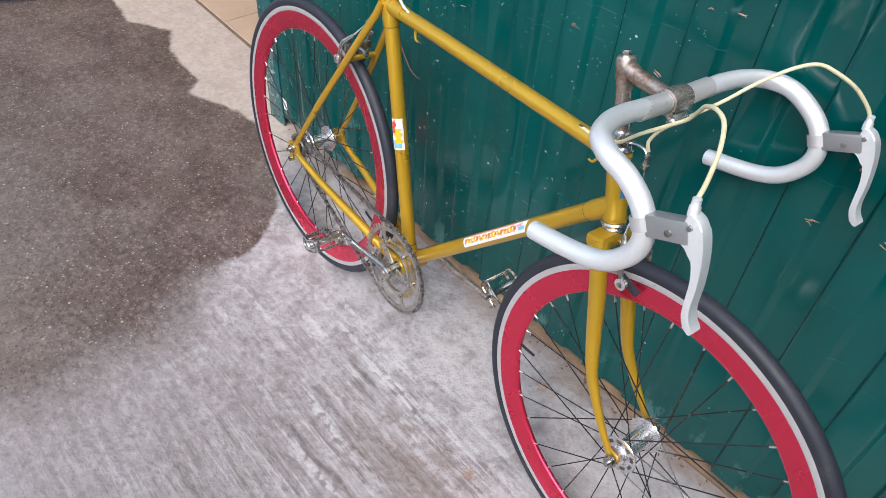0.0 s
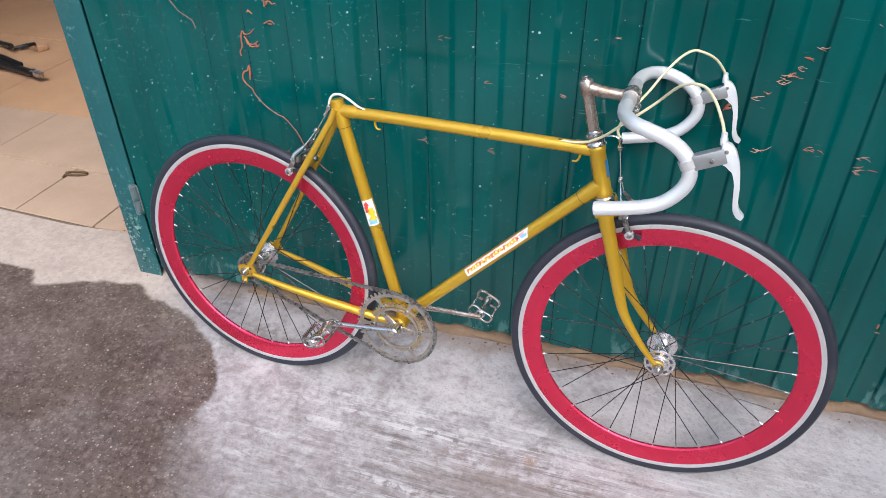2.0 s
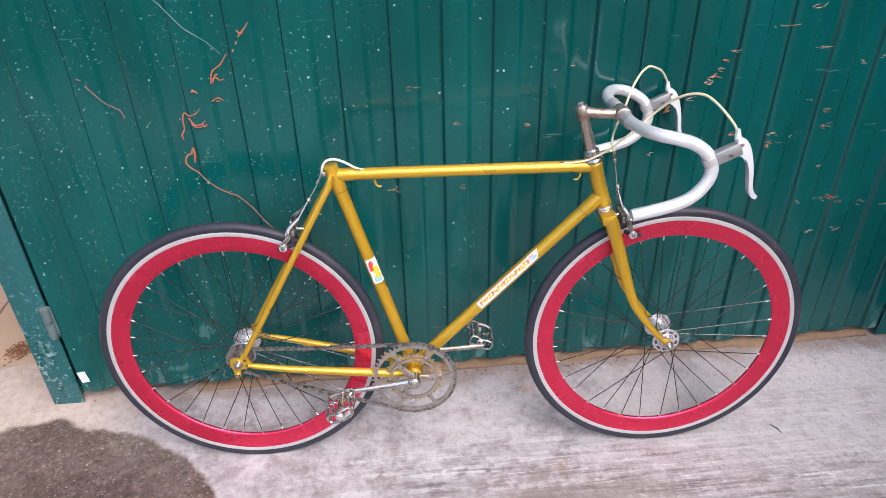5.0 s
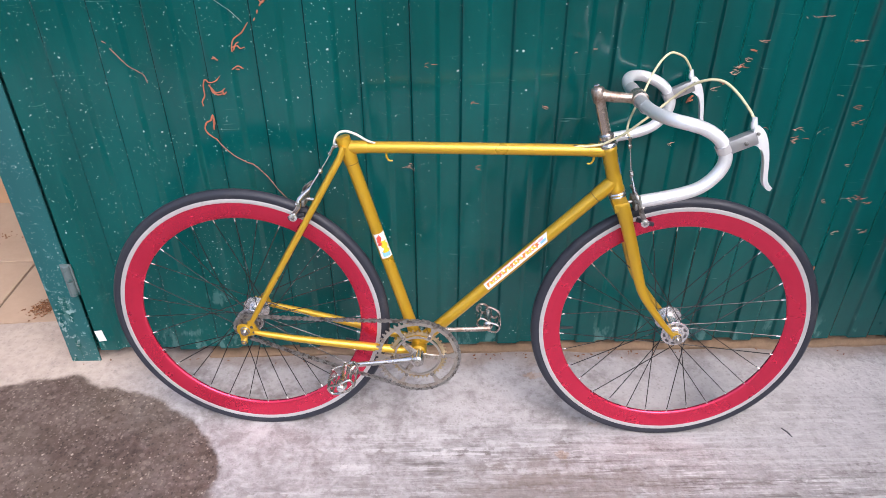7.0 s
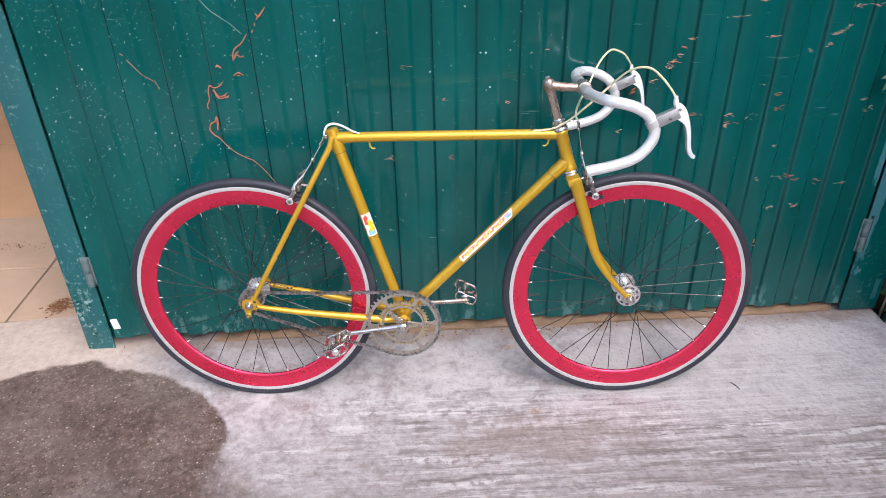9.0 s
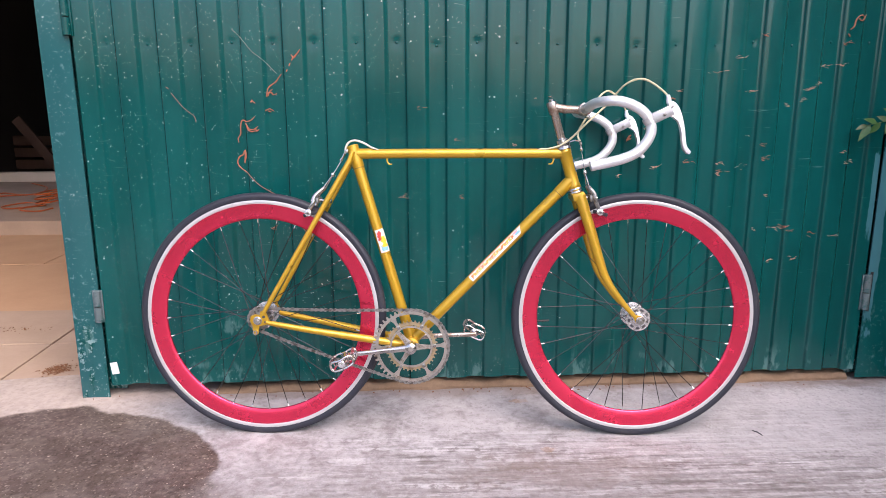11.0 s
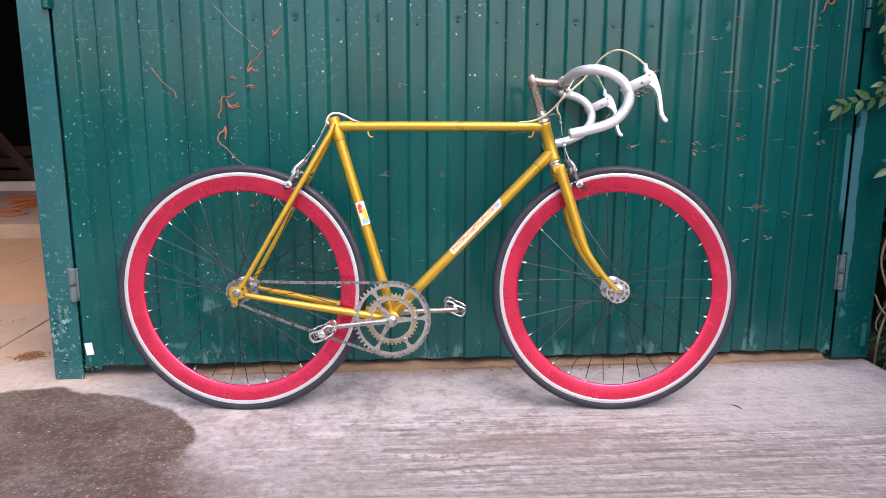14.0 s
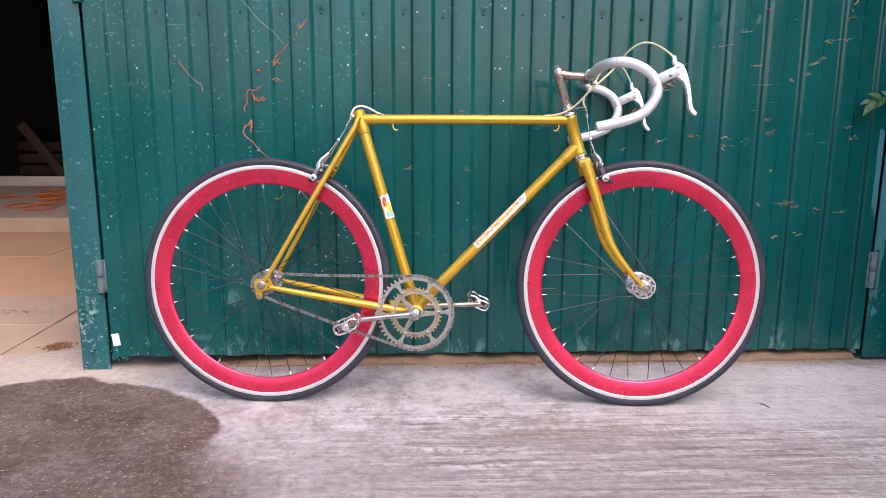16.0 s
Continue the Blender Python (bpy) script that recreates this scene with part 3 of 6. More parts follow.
def yard():
    xs = [-40, -15, -6, -4, -3] + list(np.arange(-2.6, -0.3, 0.022)) + list(np.arange(-0.28, 1.545, 0.04)) + [1.562]
    ys = [-60, -20, -8, -4] + list(np.arange(-2.6, -0.75, 0.05)) + list(np.arange(-0.74, 0.18, 0.022)) + [0.188]
    bm = bmesh.new()
    wet = bm.verts.layers.float.new("wet")
    grid = []
    for y in ys:
        row = []
        for x in xs:
            v = bm.verts.new((x, y + (skew(x) if y > 0.18 else 0.0), lift(x, y)))
            v[wet] = wetness(x, y)
            row.append(v)
        grid.append(row)
    for r, q in zip(grid, grid[1:]):
        for i in range(len(xs) - 1):
            bm.faces.new((r[i], r[i + 1], q[i + 1], q[i]))
    # the slab's right-hand edge drops to the planted strip
    for r, q in zip(grid, grid[1:]):
        a, b = r[-1], q[-1]
        c, d = bm.verts.new(a.co - Vector((0, 0, 0.16))), bm.verts.new(b.co - Vector((0, 0, 0.16)))
        bm.faces.new((a, c, d, b))
    return thing("ground", "grey streaked concrete yard with a dark wet patch", "ground", bm=bm, material=CONCRETE, kind="structure")


yard()


def earth():
    bm = bmesh.new()
    xs = [1.56, 1.7, 1.9, 2.2, 2.6, 3.4, 6, 15, 60]
    ys = [-60, -20, -8, -4, -2, -1.2, -0.8, -0.4, 0, 0.4, 0.9, 1.6, 4, 12, 60]
    g = [[bm.verts.new((x, y, -0.07 + 0.03 * noise.noise((x * 3, y * 3, 0)))) for x in xs] for y in ys]
    for r, q in zip(g, g[1:]):
        for i in range(len(xs) - 1):
            bm.faces.new((r[i], r[i + 1], q[i + 1], q[i]))
    thing("planting_strip", "dark bare earth beside the concrete slab", "ground", bm=bm, material=EARTH_AND_SHADE, kind="structure")


earth()


def inner_floor():
    """Sandy slabs with open joints, a low step and the floor beyond it."""
    base = bmesh.new()
    box(base, (5.98, 0.58, 0.05), pose(-1.43, 0.48, -0.0295))
    box(base, (6.62, 7.42, 0.05), pose(-1.11, 4.48, -0.0295))
    floor = thing("floor", "sandy concrete garage floor with open joints", "floor", bm=base, material=JOINT, smooth=False, kind="structure")
    rows = (((-4.4, -2.66), (-2.657, -1.763), (-1.760, -1.395), (-1.385, 0.2), (0.203, 1.555)), ((-4.4, -2.25), (-2.247, -1.395), (-1.386, 0.2), (0.203, 1.555)), ((-4.4, -2.74), (-2.737, -1.392), (-1.388, 0.2), (0.203, 2.2)), ((-4.4, -2.1), (-2.097, -0.9), (-0.897, 0.6), (0.603, 2.2)))
    for row, (y0, y1) in zip(rows, ((0.205, 0.556), (0.560, 0.994), (0.997, 1.90), (1.903, 2.78))):
        for x0, x1 in row:
            bm = bmesh.new()
            box(bm, (x1 - x0, y1 - y0, 0.05), pose((x0 + x1) / 2, (y0 + y1) / 2, -0.0235 + 0.001 * math.sin(9 * x0 + 5 * y0)), 0.003)
            for v in bm.verts:
                if y0 < 0.3 and v.co.y < 0.3:
                    v.co.y += skew(v.co.x)
            part("slab", bm, OCHRE if y0 > 0.99 else SLAB, floor, smooth=False)
    bm = bmesh.new()
    box(bm, (6.6, 2.32, 0.11), pose(-1.1, 3.94, 0.045), 0.010)
    part("step", bm, SLAB, floor, "low sandy concrete step", smooth=False)


inner_floor()


# ---- the green door ----
PITCH, EDGE, DEEP = 0.1159, -0.0075, 0.0051
LEFT, RIGHT, FOOT, HEAD = -0.933, 1.431, 0.062, 2.85


def rib(x):
    """Trapezoid ribs: ridges stand towards the yard, with one steep and one gentle flank."""
    t = ((x - EDGE) / PITCH) % 1.0
    steep, gentle = 0.045, 0.100
    if t < steep:
        s = t / steep
    elif t < 0.5:
        s = 1.0
    elif t < 0.5 + gentle:
        s = 1.0 - (t - 0.5) / gentle
    else:
        s = 0.0
    return DEEP - 2 * DEEP * s


def profile_y(x):
    """The ribs with their bends rounded."""
    r = 0.0016
    return (rib(x - r) + 2 * rib(x - r / 2) + 2 * rib(x) + 2 * rib(x + r / 2) + rib(x + r)) / 8


def door():
    xs = []
    k = math.floor((LEFT - EDGE) / PITCH)
    while EDGE + k * PITCH < RIGHT + PITCH:
        for t in (-0.014, -0.004, 0.004, 0.014, 0.0225, 0.031, 0.041, 0.049, 0.059, 0.18, 0.29, 0.40, 0.486, 0.496, 0.504, 0.514, 0.55, 0.586, 0.596, 0.604, 0.614, 0.67, 0.71, 0.735, 0.755, 0.772, 0.79, 0.808, 0.825, 0.845, 0.87, 0.92):
            xs.append(EDGE + (k + t) * PITCH)
        k += 1
    xs = [LEFT] + [x for x in xs if LEFT + 0.004 < x < RIGHT - 0.004] + [RIGHT]
    zs = [FOOT, 0.08, 0.095, 0.11, 0.13, 0.2, 0.28, 0.35, 0.43, 0.5, 0.58, 0.65, 0.73, 0.8, 0.87, 0.93, 0.97, 1.0, 1.03] + list(np.arange(1.040, 1.118, 0.005)) + [1.13, 1.16, 1.2, 1.25, 1.3, 1.36, 1.42, 1.5, 1.6, 1.7, 1.8, 2.0, 2.2, 2.4, 2.6, HEAD]
    rivets = []
    k = 0
    for k in range(-9, 13):
        x = EDGE + (k + 0.79) * PITCH
        if LEFT + 0.03 < x < RIGHT - 0.02:
            rivets.append((x + random.uniform(-0.004, 0.004), 1.078 + random.uniform(-0.005, 0.006), random.uniform(0.2, 1.0) ** 2))
    bm = bmesh.new()
    grid = []
    for z in zs:
        row = []
        for x in xs:
            y = profile_y(x)
            for rx, rz, deep in rivets:
                d2 = ((x - rx) / 0.012) ** 2 + ((z - rz) / 0.014) ** 2
                if d2 < 9:
                    y += (0.0004 + 0.0012 * deep) * math.exp(-d2)
            y += 0.0016 * noise.noise((x * 4, 3.1, z * 2.3))
            # every flat is pulled a little askew
            u = (x - EDGE) / PITCH - 0.04
            flat = 2 * math.floor(u) + (1 if u % 1.0 > 0.51 else 0)
            y += 0.0030 * noise.noise((flat * 3.71, 9.2, z * 1.3))
            row.append(bm.verts.new((x, y, z)))
        grid.append(row)
    for r, q in zip(grid, grid[1:]):
        for i in range(len(xs) - 1):
            bm.faces.new((r[i], r[i + 1], q[i + 1], q[i]))
    g = bmesh.ops.extrude_face_region(bm, geom=list(bm.faces))
    bmesh.ops.translate(bm, vec=(0, 0.0012, 0), verts=[v for v in g["geom"] if isinstance(v, bmesh.types.BMVert)])
    sheet = thing("door_1", "closed dark green ribbed sheet-metal door with chips and spatters", "door", bm=bm, material=GREEN, kind="structure")
    head = bmesh.new()
    lathe(head, [(0.0042, 0.0), (0.0042, -0.001), (0.003, -0.0026), (0.0008, -0.0032)], 10)
    head = finish(head, "rivet", GREEN)
    for rx, rz, deep in rivets:
        share("rivet", head, sheet, pose(rx, DEEP + 0.0002 + 0.0010 * deep, rz))
        if random.random() < 0.8:
            share("rivet", head, sheet, pose(rx, DEEP, 0.105 + random.uniform(-0.004, 0.004)))
    # steel frame behind the sheet
    for name, size, at in (("stile", (0.04, 0.03, HEAD - FOOT), (LEFT + 0.02, 0.023, (HEAD + FOOT) / 2)), ("stile", (0.04, 0.03, HEAD - FOOT), (RIGHT - 0.02, 0.023, (HEAD + FOOT) / 2)),
                           ("rail", (RIGHT - LEFT - 0.09, 0.03, 0.04), (0.249, 0.023, 0.10)), ("rail", (RIGHT - LEFT - 0.09, 0.03, 0.04), (0.249, 0.023, 1.078)), ("rail", (RIGHT - LEFT - 0.09, 0.03, 0.04), (0.249, 0.023, HEAD - 0.03))):
        bm = bmesh.new()
        box(bm, size, pose(*at), 0.002)
        part(name, bm, GREEN, sheet)
    return sheet


door()


def jamb(name, x0, x1, foot, label, outer):
    """A folded steel post: a front plate and a return on its outer edge."""
    bm = bmesh.new()
    z = (HEAD + 0.1 + foot) / 2
    box(bm, (x1 - x0, 0.006, HEAD + 0.1 - foot), pose((x0 + x1) / 2, -0.001, z), 0.0015)
    box(bm, (0.006, 0.050, HEAD + 0.1 - foot), pose(x0 + 0.0031 if outer < 0 else x1 - 0.0031, 0.0271, z), 0.0015)
    return thing(name, label, "door frame", bm=bm, material=JAMB_GREEN if outer < 0 else POST_GREEN, kind="structure")


JAMB_L = jamb("door_frame_1", -1.022, -0.9385, 0.010, "green painted steel door post with white scratches", -1)
# Added strips that block the bright floor, so the door gaps stay dark.
for x, wide in ((-0.958, 0.112), (1.4375, 0.07)):
    bm = bmesh.new()
    box(bm, (wide, 0.006, HEAD), pose(x, 0.046, HEAD / 2 + 0.03), 0.001)
    thing("gap_blocker", "green strip added behind the door gap to keep it dark", "trim", bm=bm, material=JAMB_GREEN, kind="structure")
JAMB_R = jamb("door_frame_2", 1.442, 1.566, 0.032, "green painted steel post with a bluish repainted patch", 1)


def hinge(x, z, long, parent, skin):
    """A welded barrel hinge with its knuckles and flat leaf."""
    leaf = bmesh.new()
    box(leaf, (0.030, 0.004, long), pose(x, -0.0085, z), 0.0015)
    h = part("hinge", leaf, skin, parent, "welded steel hinge, paint worn grey" if skin is WORN_STEEL else "welded steel hinge painted green")
    for k in range(2):
        bm = bmesh.new()
        zc = z + (k - 0.5) * long * 0.5
        lathe(bm, [(0.0095, -long * 0.235), (0.011, -long * 0.225), (0.011, long * 0.225), (0.0095, long * 0.235)], 14, pose(x, -0.0125, zc, 90))
        part("knuckle", bm, skin, h)


hinge(-0.940, 0.318, 0.10, JAMB_L, WORN_STEEL)
hinge(-0.938, 1.150, 0.10, JAMB_L, POST_GREEN)
hinge(1.437, 0.322, 0.115, JAMB_R, WORN_STEEL)
hinge(1.437, 1.130, 0.115, JAMB_R, POST_GREEN)
for z in (0.322, 1.130):
    # Raised black plate in place of the shade inside the hinge slot.
    bm = bmesh.new()
    box(bm, (0.009, 0.0016, 0.130), pose(1.4535, -0.0048, z), 0.0004)
    part("hinge_slot_shade", bm, BLACK, JAMB_R, "black plate standing in for the shaded slot by the hinge")


def tag():
    bm = bmesh.new()
    box(bm, (0.022, 0.0008, 0.038), pose(0, 0, 0), 0.0002)
    thing("paper_tag", "small white paper tag stuck on the green door", "label", pose(-0.914, -DEEP * 1.0 - 0.0012, 0.118, 0, -8, 0), bm, WHITE, False)


tag()


def soil():
    """Brown earth and leaf dust banked up under the door."""
    bm = bmesh.new()
    rows = []
    xs = np.arange(-0.62, 1.44, 0.02)
    for x in xs:
        k = min(1.0, (x + 0.62) / 0.35)
        h = 0.029 * (0.25 + 0.75 * k) * (0.80 + 0.5 * noise.noise((x * 6, 1, 0)) + 0.3 * noise.noise((x * 24, 2, 0)))
        front = 0.001 - 0.012 * noise.noise((x * 9, 5, 0))
        rows.append([bm.verts.new((x, y, lift(x, y) + dz)) for y, dz in ((front, -0.002), (front * 0.45, h * 0.35), (0.012, h * 0.85), (0.05, h * 1.1), (0.12, h * 0.8), (0.18, -0.003))])
    for r, q in zip(rows, rows[1:]):
        for i in range(5):
            bm.faces.new((r[i], r[i + 1], q[i + 1], q[i]))
    thing("soil", "brown earth and dry dust banked under the door", "soil", bm=bm, material=plaster("brown_soil", (0.15, 0.095, 0.058), (0.38, 0.255, 0.160), 55, 0.95, 0.9), kind="stuff")


soil()

# ---- the far side of the yard ----
def unseen_hedge():
    """An uneven dark hedge behind the camera, unseen, added for its reflection in the door."""
    bm = bmesh.new()
    rows = []
    for i in range(176):
        x = -35 + i * 0.4
        h = 1.3 + 1.0 * noise.noise((x * 0.35, 4, 0)) + 0.5 * noise.noise((x * 1.3, 7, 0))
        d = 0.5 * noise.noise((x * 0.8, 2, 0))
        rows.append([bm.verts.new(q) for q in ((x, -19.6 + d, -0.05), (x, -19.3 + d, h * 0.6), (x, -19.8 + d, h), (x, -20.6 + d, h * 0.8), (x, -20.8, -0.05))])
    for r, q in zip(rows, rows[1:]):
        for k in range(4):
            bm.faces.new((r[k], r[k + 1], q[k + 1], q[k]))
    thing("hedge", "unseen uneven hedge added for its dark reflection in the door", "hedge", bm=bm, material=plaster("hedge_green", (0.03, 0.045, 0.02), (0.09, 0.10, 0.05), 1.5), kind="structure")


unseen_hedge()

# ---- walls and roof that close the garage ----
def wall(name, x0, x1, y0, y1, z0, z1, material, label):
    bm = bmesh.new()
    box(bm, (x1 - x0, y1 - y0, z1 - z0), pose((x0 + x1) / 2, (y0 + y1) / 2, (z0 + z1) / 2))
    return thing(name, label, "wall", bm=bm, material=material, smooth=False, kind="structure")


# Unseen wall, cut short so that more light enters the garage.
wall("wall_front_left", -4.4, -3.30, 0.035, 0.125, -0.02, 4.0, WALL, "rendered outer wall beside the garage opening")
# Added wall; its dark colour stands in for the shade behind the plants.
wall("wall_front_right", 1.575, 6.0, 0.75, 0.95, -0.15, 3.2, EARTH_AND_SHADE, "added near-black wall standing in for shade behind the plants")
wall("lintel", -1.03, 1.566, 0.05, 0.32, 2.96, 4.0, WALL, "rendered lintel over the green door")
# Unseen lintel, set high to let more sky light in.
wall("lintel_left", -3.30, -1.032, 0.05, 0.32, 3.72, 4.0, WALL, "unseen rendered lintel raised to let light into the garage")
wall("wall_left", -4.6, -4.4, 0.035, 2.90, -0.02, 4.0, INNER, "inner garage wall coloured near-black for dimness")
# Unseen opening between these two, added to light the step and sill.
wall("wall_left_low", -4.6, -4.4, 2.90, 4.90, -0.02, 0.70, INNER, "near-black inner wall under the added light opening")
wall("wall_left_high", -4.6, -4.4, 2.90, 4.90, 2.70, 4.0, INNER, "near-black inner wall over the added light opening")
wall("wall_left_back", -4.6, -4.4, 4.90, 8.2, -0.02, 4.0, INNER, "inner back room wall coloured near-black for dimness")
wall("wall_right", 2.2, 2.4, 0.42, 8.2, -0.02, 4.0, INNER, "inner garage wall coloured near-black for dimness")
wall("wall_back_right", -2.6, 2.2, 5.12, 5.32, 0.0, 4.0, INNER, "inner back wall of the garage coloured near-black for dimness")
wall("wall_far", -4.4, 2.2, 8.0, 8.2, -0.02, 4.0, INNER, "far back room wall coloured near-black for dimness")
bm = bmesh.new()
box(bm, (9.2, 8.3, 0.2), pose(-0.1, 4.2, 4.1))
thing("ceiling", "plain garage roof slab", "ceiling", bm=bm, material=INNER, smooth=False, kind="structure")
bm = bmesh.new()
box(bm, (1.85, 0.10, 0.20), pose(-3.47, 5.17, 0.09), 0.006)
thing("door_sill", "pale raised sill across the back doorway", "sill", bm=bm, material=CREAM, kind="structure")


# ---- the bicycle: X forwards, Y towards the door, Z up in its own leaning plane ----
WHEEL = 0.337
BASE = 1.016
LEAN, YAW = 5.0, -3.492
BIKE_AT = Matrix.Translation((-0.40579, -0.23932, 0.00928)) @ Matrix.Rotation(radians(YAW), 4, "Z") @ Matrix.Rotation(radians(-LEAN), 4, "X")
BIKE = thing("bicycle", "gold racing bicycle with deep red rims leaning on the green door", "bicycle", BIKE_AT)

BB = Vector((0.4085, 0, 0.262))
SEAT = Vector((0.2585, 0, 0.777))
HEAD_TOP, HEAD_LOW = Vector((0.816, 0, 0.7865)), Vector((0.8455, 0, 0.6855))
DT_TOP, DT_LOW = HEAD_TOP.lerp(HEAD_LOW, 0.76), BB + Vector((-0.003, 0, 0.005))
STEER = (HEAD_LOW - HEAD_TOP).normalized()
CROWN = HEAD_LOW + STEER * 0.022
REAR, FRONT = Vector((0, 0, WHEEL)), Vector((BASE + 0.002, 0, WHEEL - 0.0015))


def at(p, q, t):
    return Vector(p).lerp(Vector(q), t)


def lug(a, b, r, n=10):
    """A short sleeve with a chamfered mouth, round a tube's end."""
    pts = [at(a, b, i / n) for i in range(n + 1)]
    rad = [r] * (n + 1)
    rad[0], rad[-1], rad[-2] = r * 0.97, r * 0.955, r * 0.985
    return pts, rad


def frame_set():
    part("top_tube", tube([SEAT + Vector((0.0, 0, 0.0)), (0.40, 0, 0.778), (0.6, 0, 0.778), (0.819, 0, 0.7775)], 0.0128, 20), GOLD, BIKE)
    part("seat_tube", tube([BB, at(BB, SEAT, 0.5), at(BB, SEAT, 1.045)], 0.0143, 20), GOLD, BIKE)
    dt_top = DT_TOP
    part("down_tube", tube([DT_LOW, at(DT_LOW, dt_top, 0.5), dt_top], 0.0145, 20), GOLD, BIKE)
    head = bmesh.new()
    lathe(head, [(0.0165, 0), (0.0178, 0.002), (0.0178, 0.008), (0.0162, 0.012), (0.0162, 0.093), (0.0178, 0.097), (0.0178, 0.103), (0.0165, 0.105)], 28, along(HEAD_TOP, HEAD_LOW))
    part("head_tube", head, GOLD, BIKE)
    # lugs
    for a, b, r, mouth in ((SEAT, Vector((0.305, 0, 0.778)), 0.0143, 1), (Vector((0.819, 0, 0.7775)), Vector((0.775, 0, 0.778)), 0.0143, 1),
                           (dt_top, at(dt_top, BB, 0.085), 0.0161, 1), (SEAT + Vector((-0.005, 0, 0.018)), at(SEAT, BB, 0.07), 0.0160, 1),
                           (BB, at(BB, SEAT, 0.085), 0.0160, 1), (DT_LOW, at(DT_LOW, dt_top, 0.075), 0.0161, 1)):
        pts, rad = lug(a, b, r)
        sleeve = part("lug", tube(pts, rad, 20), GOLD, BIKE)
        if b.z > 0.77:
            continue
        seam = bmesh.new()
        lathe(seam, [(r * 0.90, 0.0), (r * 0.945, 0.0003), (r * 0.945, 0.0012), (r * 0.90, 0.0015)], 24, along(b, Vector(b) * 2 - Vector(a)), True)
        part("lug_seam", seam, GRIME, sleeve, "dark grime in the lug edge")
    shell = bmesh.new()
    lathe(shell, [(0.0175, -0.034), (0.0195, -0.033), (0.0195, 0.033), (0.0175, 0.034)], 28, Matrix.Translation(BB))
    part("bottom_bracket_shell", shell, GOLD, BIKE)
    for s in (-1, 1):
        part("seat_stay", tube([SEAT + Vector((-0.003, s * 0.0165, 0.006)), (0.247, s * 0.021, 0.758), (0.19, s * 0.034, 0.659), (0.10, s * 0.053, 0.503), (0.028, s * 0.0615, 0.3785), (0.014, s * 0.062, 0.354)],
                               [0.0068, 0.0076, 0.0076, 0.0072, 0.0062, 0.005], 14), GOLD, BIKE)
        part("chain_stay", tube([(0.395, s * 0.022, 0.263), (0.36, s * 0.031, 0.2685), (0.26, s * 0.043, 0.287), (0.12, s * 0.058, 0.313), (0.045, s * 0.062, 0.3275), (0.022, s * 0.062, 0.332)],
                                 [0.010, 0.0108, 0.0105, 0.0085, 0.0072, 0.0055], 14), GOLD, BIKE)
        out = [(0.032, 0.336), (0.026, 0.350), (0.018, 0.366), (0.008, 0.362), (0.006, 0.352), (-0.008, 0.354), (-0.018, 0.349), (-0.020, 0.336), (-0.014, 0.323), (-0.013, 0.313)]
        if s < 0:
            out += [(-0.014, 0.302), (-0.007, 0.297), (0.001, 0.302), (0.002, 0.313)]
        out += [(0.004, 0.322), (0.018, 0.325), (0.032, 0.328)]
        bm = bmesh.new()
        plate(bm, out, s * 0.0595, s * 0.0645)
        drop = part("dropout", bm, GOLD, BIKE, smooth=False)
        # Dark discs on the plate stand in for the shade in two holes.
        for x, z, r in ((0.0165, 0.3475, 0.0038), (0.0200, 0.3330, 0.0030)):
            bm = bmesh.new()
            lathe(bm, [(0.0008, s * 0.0640), (r, s * 0.0640), (r, s * 0.0649), (0.0008, s * 0.0649)], 14, pose(x, 0, z))
            part("hole_shade", bm, DARK, drop)
    bm = bmesh.new()
    lathe(bm, [(0.0030, -0.070), (0.0062, -0.070), (0.0062, -0.0595), (0.0030, -0.0595)], 16, Matrix.Translation((-0.0065, 0, 0.3055)), True)
    part("mech_eye", bm, CHROME, BIKE, "bare steel threaded eye")
    # bridges
    part("stay_bridge", tube([(0.178, -0.036, 0.640), (0.178, 0.036, 0.640)], 0.006, 10), GOLD, BIKE)
    part("stay_bridge", tube([(0.352, -0.031, 0.270), (0.352, 0.031, 0.270)], 0.006, 10), GOLD, BIKE)
    # seat lug bolt and ears
    bm = bmesh.new()
    lathe(bm, [(0.002, -0.014), (0.0052, -0.013), (0.0052, -0.009), (0.0045, -0.008), (0.0045, 0.010), (0.0055, 0.011), (0.0055, 0.014), (0.002, 0.015)], 14, Matrix.Translation((0.2385, 0, 0.784)))
    part("seat_bolt", bm, CHROME, BIKE, "chrome seat clamp bolt")
    bm = bmesh.new()
    lathe(bm, [(0.0118, -0.004), (0.0160, -0.003), (0.0160, 0.002), (0.0118, 0.004)], 24, along(SEAT + Vector((-0.0055, 0, 0.0195)), SEAT + Vector((-0.0115, 0, 0.04))), True)
    part("seat_collar", bm, GOLD, BIKE)
    # pump pegs under the top tube
    for x, d in ((0.345, 1), (0.788, -1)):
        pts = smooth_path([(x, -0.003, 0.766), (x + 0.001 * d, -0.004, 0.757), (x + 0.006 * d, -0.005, 0.750), (x + 0.014 * d, -0.005, 0.7495)], 4)
        part("pump_peg", tube(pts, [0.0029 - 0.0001 * i for i in range(len(pts))], 10), GOLD, BIKE)


frame_set()


